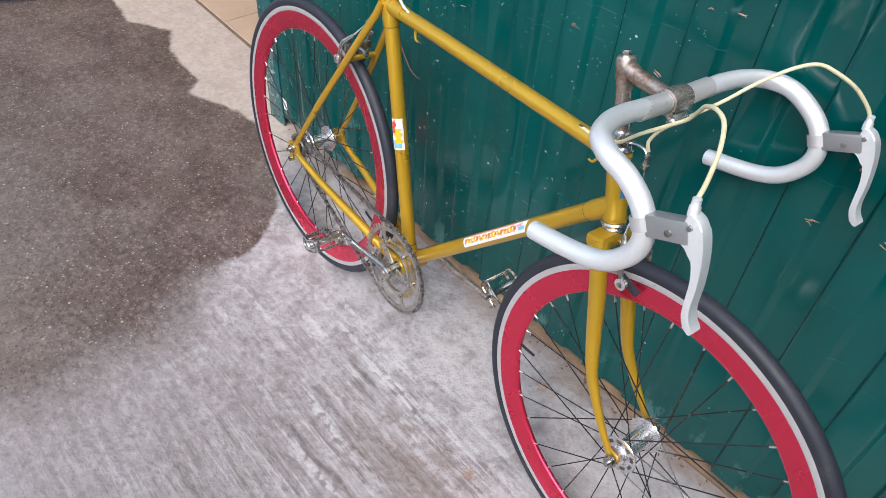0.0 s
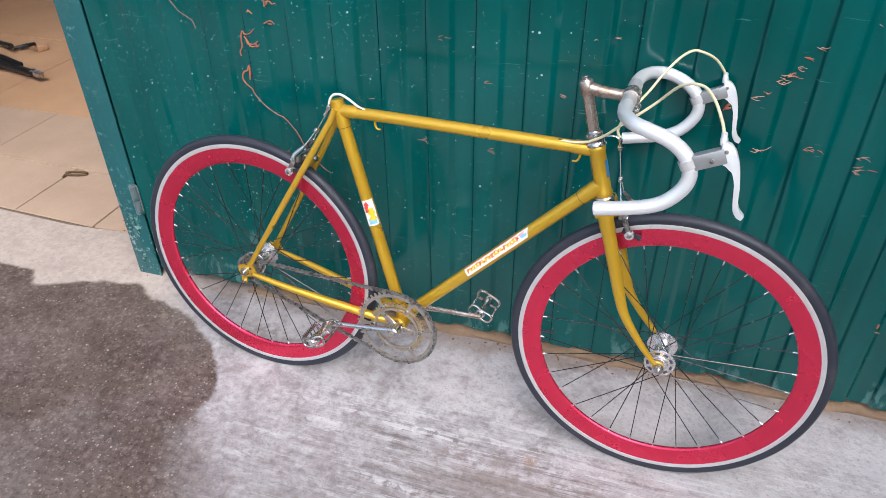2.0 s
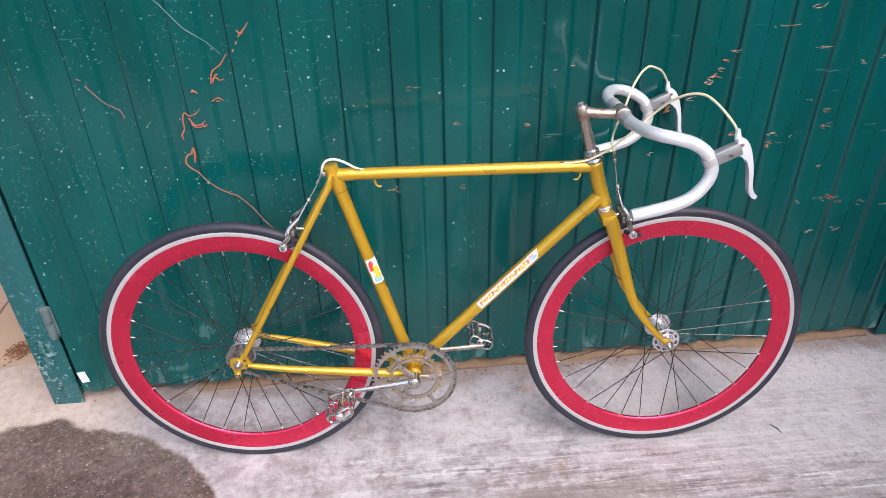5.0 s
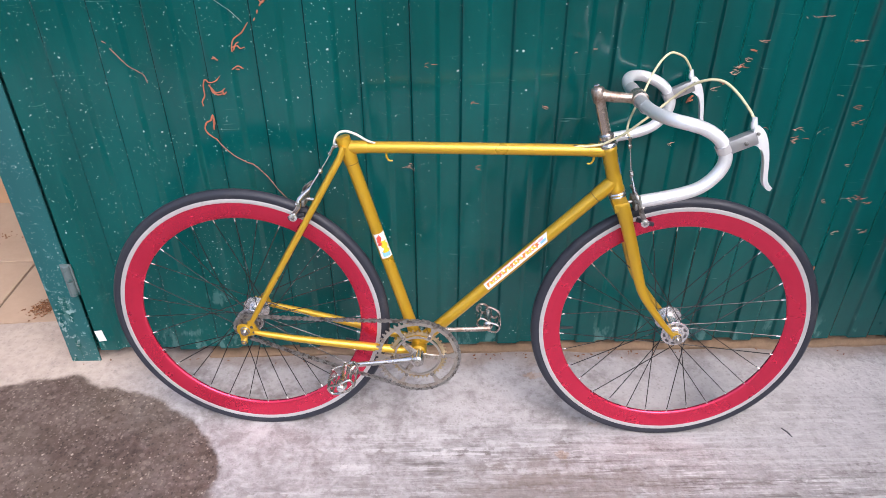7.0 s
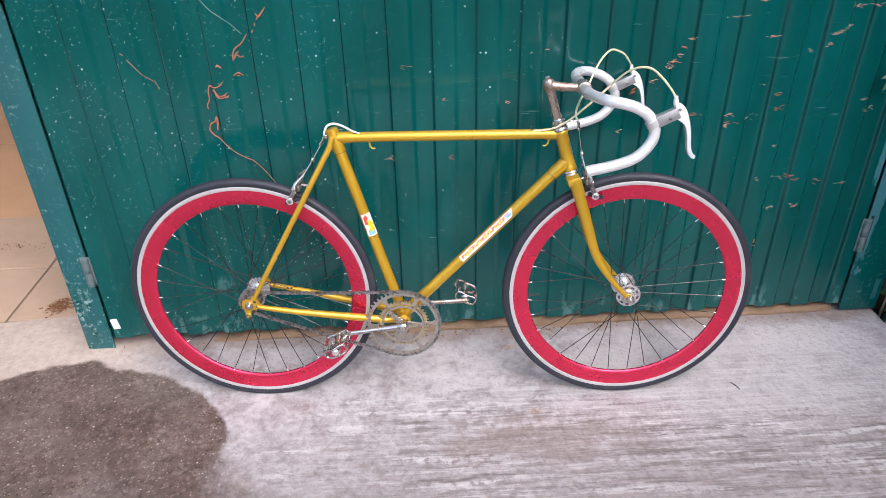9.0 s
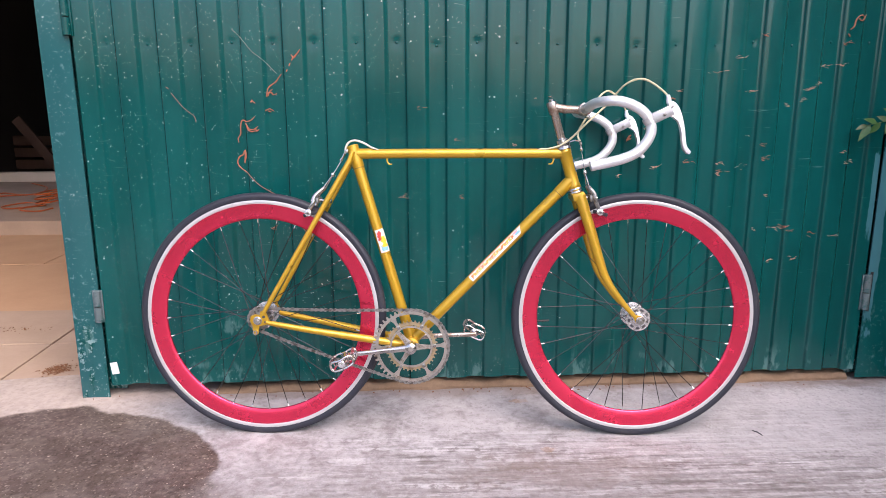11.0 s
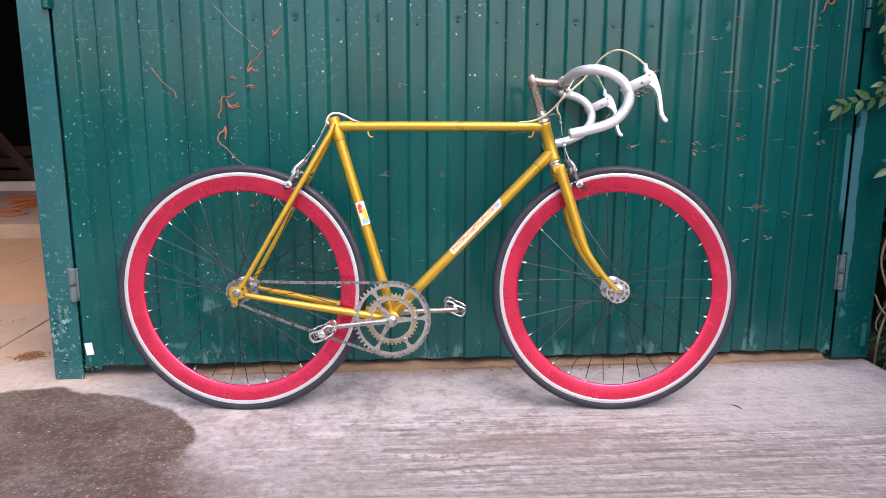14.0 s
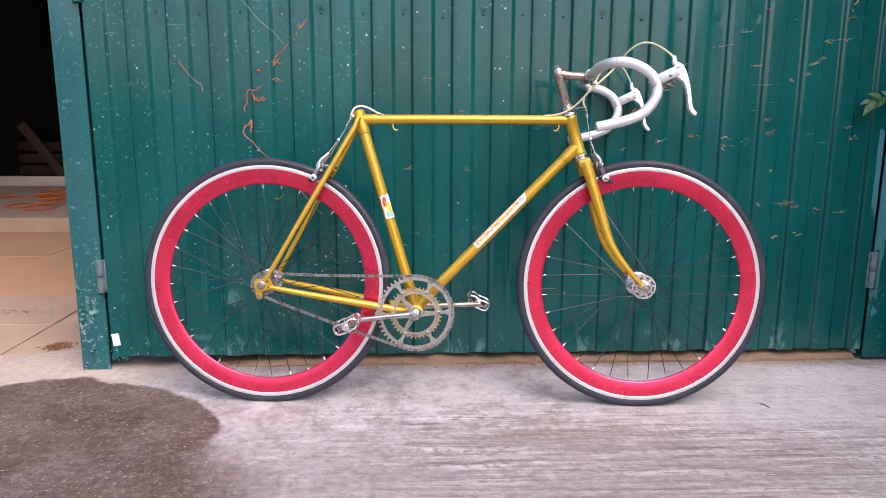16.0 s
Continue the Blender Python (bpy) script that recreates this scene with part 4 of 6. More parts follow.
def fork_and_headset():
    cup = bmesh.new()
    lathe(cup, [(0.0140, 0), (0.0190, 0.001), (0.0205, 0.004), (0.0190, 0.008), (0.0170, 0.009), (0.0185, 0.012), (0.0185, 0.016), (0.0150, 0.018)], 28, along(HEAD_LOW - STEER * 0.001, HEAD_LOW + STEER))
    part("lower_headset", cup, CHROME, BIKE, "chrome headset cup")
    cup = bmesh.new()
    lathe(cup, [(0.0170, 0), (0.0198, 0.002), (0.0198, 0.007), (0.0178, 0.010), (0.0188, 0.013), (0.0188, 0.017), (0.0155, 0.0185), (0.0168, 0.020), (0.0168, 0.027), (0.0135, 0.029), (0.0125, 0.031)], 28, along(HEAD_TOP, HEAD_TOP - STEER))
    part("upper_headset", cup, CHROME, BIKE, "chrome headset cups and lock nut")
    crown = bmesh.new()
    box(crown, (0.034, 0.088, 0.022), Matrix.Translation(CROWN) @ Matrix.Rotation(-math.atan2(STEER.x, -STEER.z), 4, "Y"), 0.007)
    fork = part("fork_crown", crown, GOLD, BIKE)
    for s in (-1, 1):
        path = smooth_path([CROWN + Vector((0.002, s * 0.0335, 0.004)), (0.8825, s * 0.0375, 0.580), (0.9105, s * 0.042, 0.490), (0.9265, s * 0.0445, 0.449), (0.9500, s * 0.047, 0.412), (0.9815, s * 0.0495, 0.3715), (1.008, s * 0.0505, 0.3425)], 6)
        k = len(path)
        rad = [0.0142 - 0.0088 * max(0, (i / (k - 1) - 0.18) / 0.82) ** 0.9 for i in range(k)]
        part("fork_blade", tube(path, rad, 16, flat=0.78, side=(1, 0, 0)), GOLD, BIKE)
        pts, rd = lug(path[0], path[0] + (path[4] - path[0]).normalized() * 0.045, 0.0157)
        part("lug", tube(pts, rd, 16, flat=0.80, side=(1, 0, 0)), GOLD, BIKE)
        bm = bmesh.new()
        plate(bm, [(1.004, 0.3505), (1.002, 0.3405), (1.008, 0.3295), (1.014, 0.3245), (1.024, 0.3255), (1.029, 0.3335), (1.027, 0.3435), (1.018, 0.3485)], s * 0.0482, s * 0.0528)
        part("fork_end", bm, GOLD, BIKE, smooth=False)
    # quill stem
    top = HEAD_TOP - STEER * 0.128
    quill = bmesh.new()
    lathe(quill, [(0.0105, 0), (0.0112, 0.002), (0.0112, 0.075), (0.0128, 0.079), (0.0135, 0.092), (0.0135, 0.104), (0.0118, 0.107), (0.0070, 0.108)], 24, along(HEAD_TOP - STEER * 0.0225, HEAD_TOP - STEER))
    stem = part("stem", quill, RUSTY, BIKE, "pitted rusty chrome quill stem")
    nut = bmesh.new()
    lathe(nut, [(0.0065, 0), (0.0065, 0.006), (0.005, 0.0075)], 6, along(HEAD_TOP - STEER * 0.130, HEAD_TOP - STEER))
    part("stem_bolt", nut, CHROME, stem)
    ext0 = HEAD_TOP - STEER * 0.1165
    part("extension", tube(smooth_path([ext0, (0.81, 0, 0.8935), (0.84, 0, 0.8915), (0.857, 0, 0.8905)], 4), [0.0118] * 3 + [0.0112] * 3 + [0.0105] * 4 + [0.0108] * 2 + [0.0115], 18), RUSTY, stem)
    clamp = bmesh.new()
    lathe(clamp, [(0.0129, -0.0195), (0.0165, -0.0185), (0.0172, -0.012), (0.0172, 0.012), (0.0165, 0.0185), (0.0129, 0.0195)], 24, Matrix.Translation((0.8665, 0, 0.8912)), True)
    part("bar_clamp", clamp, RUSTY, stem, "worn steel handlebar clamp")
    bolt = bmesh.new()
    box(bolt, (0.014, 0.026, 0.012), pose(0.878, 0, 0.873, 0, 35, 0), 0.002)
    lathe(bolt, [(0.002, -0.019), (0.0052, -0.018), (0.0052, 0.018), (0.002, 0.019)], 8, pose(0.881, 0, 0.869))
    part("clamp_bolt", bolt, CHROME, stem)


fork_and_headset()


BAR_HALF = {-1: 0.188, 1: 0.197}


def bar_line(s):
    """The dropped half of the handlebar, s -1 on the yard side."""
    w = BAR_HALF[s]
    k = w / 0.188
    line = [(0.8665, 0.0, 0.8910), (0.8660, s * 0.06 * k, 0.8930), (0.8675, s * 0.100 * k, 0.8965), (0.8745, s * 0.137 * k, 0.8990), (0.8920, s * 0.171 * k, 0.9000), (0.9195, s * w, 0.8975), (0.9500, s * w, 0.8875),
            (0.9765, s * w, 0.8690), (0.9905, s * w, 0.8440), (0.9905, s * w, 0.8200), (0.9785, s * w, 0.7975), (0.9590, s * w, 0.7780), (0.9335, s * w, 0.7655), (0.8980, s * w, 0.7555), (0.8530, s * w, 0.7460)]
    # the bar sits a touch askew in its clamp: the half by the door hangs lower
    return [(x - 0.004 * y / 0.197, y, z - 0.010 * y / 0.197) if s > 0 else (x, y, z) for x, y, z in line]


def handlebar():
    left, right = bar_line(-1), bar_line(1)
    line = smooth_path(left[:0:-1] + right, 6)
    bar = part("handlebar", tube(line, 0.0124, 18), ALLOY, BIKE, "dull silver alloy drop handlebar")
    for s in (-1, 1):
        e = Vector(bar_line(s)[-1])
        d = (e - Vector(bar_line(s)[-2])).normalized()
        bm = bmesh.new()
        lathe(bm, [(0.0100, -0.002), (0.0124, 0.0), (0.0121, 0.003), (0.007, 0.0045)], 18, along(e, e + d))
        part("bar_end", bm, ALLOY, bar)
        sl = bmesh.new()
        lathe(sl, [(0.0124, 0.0), (0.0134, 0.0005), (0.0134, 0.050), (0.0124, 0.0505)], 24, along((0.8662, s * 0.021, 0.8913), (0.8656, s * 0.06, 0.8920)), True)
        part("centre_sleeve", sl, TRACK, bar, "grey knurled centre sleeve")


handlebar()


def lever(s):
    w = s * BAR_HALF[s]
    hang = Matrix.Translation((-0.004, 0, -0.010)) if s > 0 else Matrix.Identity(4)
    body = bmesh.new()
    box(body, (0.058, 0.019, 0.0255), pose(1.0125, w, 0.8655, 0, -25, 0), 0.0035)
    b = part("brake_lever", body, LEVER_GREY, BIKE, "grey cast alloy brake lever body", m=hang)
    outer = smooth_path([(1.030, 0, 0.8975), (1.043, 0, 0.8955), (1.054, 0, 0.882), (1.063, 0, 0.858), (1.0695, 0, 0.828), (1.0725, 0, 0.802), (1.078, 0, 0.788), (1.0865, 0, 0.7795)], 3)
    inner = smooth_path([(1.0840, 0, 0.7735), (1.0765, 0, 0.7755), (1.0680, 0, 0.7860), (1.0640, 0, 0.806), (1.0600, 0, 0.832), (1.0520, 0, 0.8525), (1.0410, 0, 0.8630), (1.0270, 0, 0.8660)], 3)
    blade = bmesh.new()
    plate(blade, [(p.x, p.z) for p in outer] + [(p.x, p.z) for p in inner], w - 0.0078, w + 0.0078)
    long = [e for e in blade.edges if abs(e.verts[0].co.y - e.verts[1].co.y) < 1e-6]
    bmesh.ops.bevel(blade, geom=long, offset=0.0022, segments=2, affect="EDGES", profile=0.6, clamp_overlap=True)
    part("lever_blade", blade, ALLOY, b, "curved silver lever blade")
    bm = bmesh.new()
    lathe(bm, [(0.0015, w - 0.0125), (0.0038, w - 0.0120), (0.0038, w + 0.0120), (0.0015, w + 0.0125)], 12, pose(1.020, 0, 0.8665))
    lathe(bm, [(0.0015, w - 0.0115), (0.0030, w - 0.0112), (0.0030, w + 0.0112), (0.0015, w + 0.0115)], 12, pose(1.038, 0, 0.885))
    part("pivot_pin", bm, CHAIN, b)
    bm = bmesh.new()
    lathe(bm, [(0.0060, 0), (0.0060, 0.010), (0.0048, 0.012), (0.0048, 0.019), (0.003, 0.020)], 12, along((1.0315, w, 0.893), (1.0285, w, 0.915)))
    part("cable_ferrule", bm, ALLOY, b)
    band = bmesh.new()
    lathe(band, [(0.0125, -0.008), (0.0142, -0.0075), (0.0142, 0.0075), (0.0125, 0.008)], 20, along((0.9855, w, 0.853), (0.978, w, 0.866)), True)
    part("clamp_band", band, TRACK, b)


lever(-1)
lever(1)


def cables():
    near = smooth_path([(1.0285, -0.188, 0.909), (1.0235, -0.172, 0.921), (1.009, -0.142, 0.9415), (0.991, -0.118, 0.9560), (0.970, -0.102, 0.9565), (0.950, -0.084, 0.9450), (0.935, -0.064, 0.9265), (0.917, -0.046, 0.9020), (0.894, -0.046, 0.8800), (0.866, -0.045, 0.8545), (0.846, -0.037, 0.8335), (0.833, -0.0275, 0.8195), (0.820, -0.020, 0.8085), (0.7985, -0.014, 0.7960), (0.770, -0.0085, 0.7890), (0.752, -0.006, 0.7885), (0.735, -0.004, 0.784)], 5)
    part("brake_cable", tube(near, 0.0026, 10), HOUSING, BIKE, "yellowed rear brake cable housing")
    far = smooth_path([(1.0245, 0.197, 0.899), (1.016, 0.189, 0.9135), (0.998, 0.171, 0.9345), (0.974, 0.152, 0.9480), (0.957, 0.140, 0.9520), (0.941, 0.130, 0.9440), (0.9245, 0.114, 0.9285), (0.9085, 0.094, 0.9085), (0.894, 0.072, 0.8865), (0.872, 0.042, 0.8590), (0.857, 0.016, 0.8395), (0.852, 0.002, 0.822), (0.858, 0.0, 0.809)], 5)
    part("brake_cable", tube(far, 0.0026, 10), HOUSING, BIKE, "yellowed front brake cable housing")
    back = smooth_path([(0.325, -0.004, 0.786), (0.305, -0.005, 0.794), (0.283, -0.003, 0.806), (0.262, -0.001, 0.8125), (0.245, 0, 0.8085), (0.236, 0, 0.796), (0.2325, 0, 0.777)], 6)
    part("brake_cable", tube(back, 0.0027, 10), WHITE_HOUSING, BIKE, "white rear brake cable loop over the seat lug")
    for x in (0.748, 0.312):
        bm = bmesh.new()
        box(bm, (0.011, 0.005, 0.0022), pose(x, -0.005, 0.7896), 0.0008)
        part("cable_guide", bm, GRIME, BIKE, "dark rubbed cable port")


cables()


def caliper(front):
    """A centre-pull brake: back plate, two crossed arms with pads, yoke and straddle wire."""
    if front:
        piv, pad, top, hang, yoke = (0.886, 0.660), (0.9085, 0.6235), (0.881, 0.690), (0.859, 0.803), (0.872, 0.726)
    else:
        piv, pad, top, hang, yoke = (0.160, 0.654), (0.136, 0.6225), (0.176, 0.688), (0.2325, 0.775), (0.199, 0.722)
    plate_bm = bmesh.new()
    box(plate_bm, (0.008, 0.062, 0.016), pose(piv[0], 0, piv[1]), 0.003)
    body = part("brake_caliper", plate_bm, CHAIN, BIKE, "dark steel centre-pull brake back plate")
    bolt = bmesh.new()
    sx = -1 if front else 1
    lathe(bolt, [(0.002, 0), (0.0042, 0.001), (0.0042, 0.028), (0.006, 0.029), (0.006, 0.034), (0.002, 0.035)], 12, along((piv[0], 0, piv[1]), (piv[0] + sx * 0.05, 0, piv[1] - 0.004)))
    part("mounting_bolt", bolt, CHROME, body)
    for s in (-1, 1):
        d = 1 if front else -1
        line = smooth_path([(top[0], s * 0.022, top[1]), (piv[0] + d * 0.007, s * 0.031, piv[1] + 0.012), (piv[0] + d * 0.010, s * 0.034, piv[1] - 0.006), (pad[0] - d * 0.004, s * 0.031, pad[1] + 0.010), (pad[0], s * 0.0275, pad[1] - 0.006)], 4)
        arm = part("brake_arm", tube(line, [0.0040 + 0.0016 * math.sin(math.pi * i / (len(line) - 1)) for i in range(len(line))], 10, flat=0.55, side=(1, 0, 0)), CHAIN if front else CHROME, body)
        bm = bmesh.new()
        lathe(bm, [(0.002, 0), (0.0052, 0.001), (0.0052, 0.005), (0.002, 0.006)], 12, along((piv[0] + d * 0.010, s * 0.031, piv[1]), (piv[0] + d * 0.05, s * 0.031, piv[1])))
        bm2 = bmesh.new()
        box(bm2, (0.040, 0.0085, 0.0095), pose(pad[0] + 0.004, s * 0.0175, pad[1] - 0.004, 0, 16 * (1 if front else -1), 0), 0.0018)
        part("pivot_bolt", bm, CHROME, body)
        part("brake_pad", bm2, TYRE, body, "black rubber brake block")
        eye = bmesh.new()
        lathe(eye, [(0.0040, s * 0.028), (0.0092, s * 0.028), (0.0092, s * 0.035), (0.0040, s * 0.036)], 16, pose(pad[0], 0, pad[1]), True)
        part("pad_clamp", eye, POLISH, body)
        stud = bmesh.new()
        lathe(stud, [(0.0012, s * 0.020), (0.0034, s * 0.021), (0.0034, s * 0.0375), (0.0012, s * 0.0385)], 10, pose(pad[0], 0, pad[1]))
        part("pad_stud", stud, CHAIN, body)
        part("straddle_wire", tube([(top[0], s * 0.022, top[1]), (yoke[0], s * 0.003, yoke[1])], 0.0013, 6), NIPPLE, body)
    bm = bmesh.new()
    box(bm, (0.008, 0.010, 0.012), pose(yoke[0], 0, yoke[1]), 0.002)
    lathe(bm, [(0.0015, -0.010), (0.0035, -0.009), (0.0035, 0.009), (0.0015, 0.010)], 10, pose(yoke[0], 0, yoke[1]))
    part("cable_yoke", bm, CHROME, body)
    part("inner_wire", tube([(yoke[0], 0, yoke[1]), (hang[0], 0, hang[1])], 0.0011, 6), NIPPLE, body)
    bm = bmesh.new()
    lathe(bm, [(0.002, 0), (0.0042, 0.001), (0.0042, 0.006), (0.0030, 0.007), (0.0030, 0.016), (0.0044, 0.017), (0.0044, 0.023), (0.002, 0.024)], 12, along((hang[0], 0, hang[1] + 0.004), (yoke[0], 0, yoke[1])))
    part("barrel_adjuster", bm, CHROME, body)
    if front:
        link = smooth_path([(0.8235, 0, 0.8045), (0.840, 0, 0.8105), (0.853, 0, 0.810), (0.860, 0, 0.801), (0.858, 0, 0.789)], 5)
        part("cable_hanger", tube(link, 0.0042, 8, flat=0.5, side=(0, 1, 0)), CHROME, body)


caliper(True)
caliper(False)


# ---- wheels ----
def wheel(name, centre, rear, turn, order):
    """A deep red rim with tyre, brake tracks, hub, 32 spokes and their nipples."""
    rim = bmesh.new()
    inner = [(0.2668, 0.0), (0.2671, 0.0020), (0.2681, 0.0038), (0.2702, 0.0050), (0.2735, 0.0059), (0.2782, 0.0067), (0.2855, 0.0077), (0.2955, 0.0088), (0.3079, 0.0098)]
    prof = [(r, y) for r, y in inner] + [(0.3083, 0.0), ] + [(r, -y) for r, y in inner[:0:-1]]
    lathe(rim, prof, 128, None, True)
    w = part(name, rim, RED, BIKE, "deep-section red anodised wheel rim", m=Matrix.Translation(centre))
    trk = bmesh.new()
    side = [(0.3079, 0.0098), (0.3088, 0.0102), (0.3165, 0.0102), (0.3180, 0.0098), (0.3185, 0.0075)]
    lathe(trk, side + [(r, -y) for r, y in side[::-1]], 128, None, True)
    part("brake_track", trk, TRACK, w, "pale machined brake track")
    ty = bmesh.new()
    prof = [(0.3165, 0.0092), (0.3190, 0.0104)]
    prof += [(0.3250 + 0.0128 * math.cos(a), 0.0125 * math.sin(a)) for a in np.linspace(1.35, -1.35, 15)]
    prof += [(0.3190, -0.0104), (0.3165, -0.0092), (0.315, 0.0)]
    lathe(ty, prof, 128, None, True)
    part("tyre", ty, TYRE, w, "dark grey smooth road tyre")
    fl, fr, half = (0.033, 0.033, 0.019) if rear else (0.033, 0.033, 0.033)
    y0, y1 = (-0.022, 0.034) if rear else (-0.0335, 0.0335)
    hub = bmesh.new()
    lathe(hub, [(0.0060, -0.052), (0.0060, y0 - 0.010), (0.0150, y0 - 0.009), (0.0165, y0 - 0.003), (0.0180, y0 - 0.0018), (fl - 0.001, y0 - 0.0018), (fl, y0), (fl - 0.001, y0 + 0.0018), (0.0190, y0 + 0.003), (0.0165, y0 + 0.009), (0.0158, 0.5 * (y0 + y1)),
                (0.0165, y1 - 0.009), (0.0190, y1 - 0.003), (fr - 0.001, y1 - 0.0018), (fr, y1), (fr - 0.001, y1 + 0.0018), (0.0165, y1 + 0.003), (0.0140, y1 + 0.009), (0.0060, y1 + 0.010), (0.0060, 0.052)], 40)
    h = part("hub", hub, POLISH, w, "bright alloy high-flange hub")
    # Dark plates laid on the flanges stand in for their shaded slots.
    hole_shade = bmesh.new()
    slot = [(r * math.cos(w), r * math.sin(w)) for r, ws in ((0.0275, np.linspace(-0.20, 0.20, 6)), (0.0222, np.linspace(0.20, -0.20, 6))) for w in ws]
    plate(hole_shade, slot, -0.0004, 0.0004)
    hole_me = finish(hole_shade, "flange_hole_shade", DARK, False)
    for k in range(9):
        a = 2 * math.pi * (k + 0.3) / 9
        for y in (y0 - 0.0021, y1 + 0.0021):
            share("flange_hole_shade", hole_me, h, Matrix.Rotation(a, 4, "Y") @ Matrix.Translation((0, y, 0)))
    end = 0.072 if rear else 0.0625
    ax = bmesh.new()
    lathe(ax, [(0.002, -end - 0.006), (0.0045, -end - 0.006), (0.0045, -end), (0.0092, -end), (0.0096, -end + 0.006), (0.0115, -end + 0.0065), (0.0115, -end + 0.008), (0.0045, -end + 0.008),
               (0.0045, end - 0.008), (0.0095, end - 0.008), (0.0095, end - 0.0065), (0.0082, end - 0.006), (0.0078, end), (0.0045, end), (0.0045, end + 0.006), (0.002, end + 0.006)], 16)
    part("axle", ax, CHROME, w, "chrome axle with track nuts")
    if rear:
        cog = bmesh.new()
        teeth = 15
        o = []
        for k in range(teeth):
            a = 2 * math.pi * k / teeth
            for da, r in ((-0.12, 0.0275), (-0.05, 0.0318), (0.05, 0.0318), (0.12, 0.0275)):
                o.append((r * math.cos(a + da), r * math.sin(a + da)))
        plate(cog, o, -0.0445, -0.0415)
        lathe(cog, [(0.010, -0.050), (0.020, -0.049), (0.0225, -0.044), (0.0225, -0.036), (0.018, -0.034), (0.010, -0.033)], 28)
        part("sprocket", cog, CHAIN, w, "oily steel sprocket")
    # spokes: crossed over two neighbours
    mats = []
    for sidey, sign in ((y0, -1), (y1, 1)):
        for lay in (1, -1):
            bm = bmesh.new()
            ang = lay * radians(56)
            p = Vector(((fl - 0.003) * math.cos(ang), sidey, (fl - 0.003) * math.sin(ang)))
            e = Vector((0.2693, sign * 0.0016, 0))
            sweep(bm, [p, e], 0.00108, 6)
            bn = bmesh.new()
            d = (e - p).normalized()
            lathe(bn, [(0.0010, 0), (0.0018, 0.0005), (0.0019, 0.011), (0.0030, 0.0125), (0.0030, 0.0145)], 8, along(e - d * 0.0125, e))
            mats.append((finish(bm, "spoke", SPOKE), finish(bn, "nipple", NIPPLE)))
    for k in range(32):
        me, nip = mats[order[k % 4]]
        r = Matrix.Rotation(turn + 2 * math.pi * k / 32, 4, "Y")
        s = share("spoke", me, w, r)
        share("nipple", nip, w, r)
    v = bmesh.new()
    sweep(v, [(0.2695, 0, 0), (0.234, 0, 0)], [0.0030, 0.0026], 8)
    part("valve", v, BLACK, w, m=Matrix.Rotation(turn + 2 * math.pi * 0.5 / 32 + (2.9 if not rear else 11.0 * math.pi / 16 - 2 * math.pi * 10 / 32), 4, "Y"))
    return w


wheel("rear_wheel", REAR, True, -0.030, (1, 2, 0, 3))
wheel("front_wheel", FRONT, False, 0.093, (3, 1, 2, 0))


# ---- drive ----
RING_Y = -0.047


def ring(bm, r0, r1, y0, y1, sides=80):
    lathe(bm, [(r0, y0), (r1, y0), (r1, y1), (r0, y1)], sides, None, True)


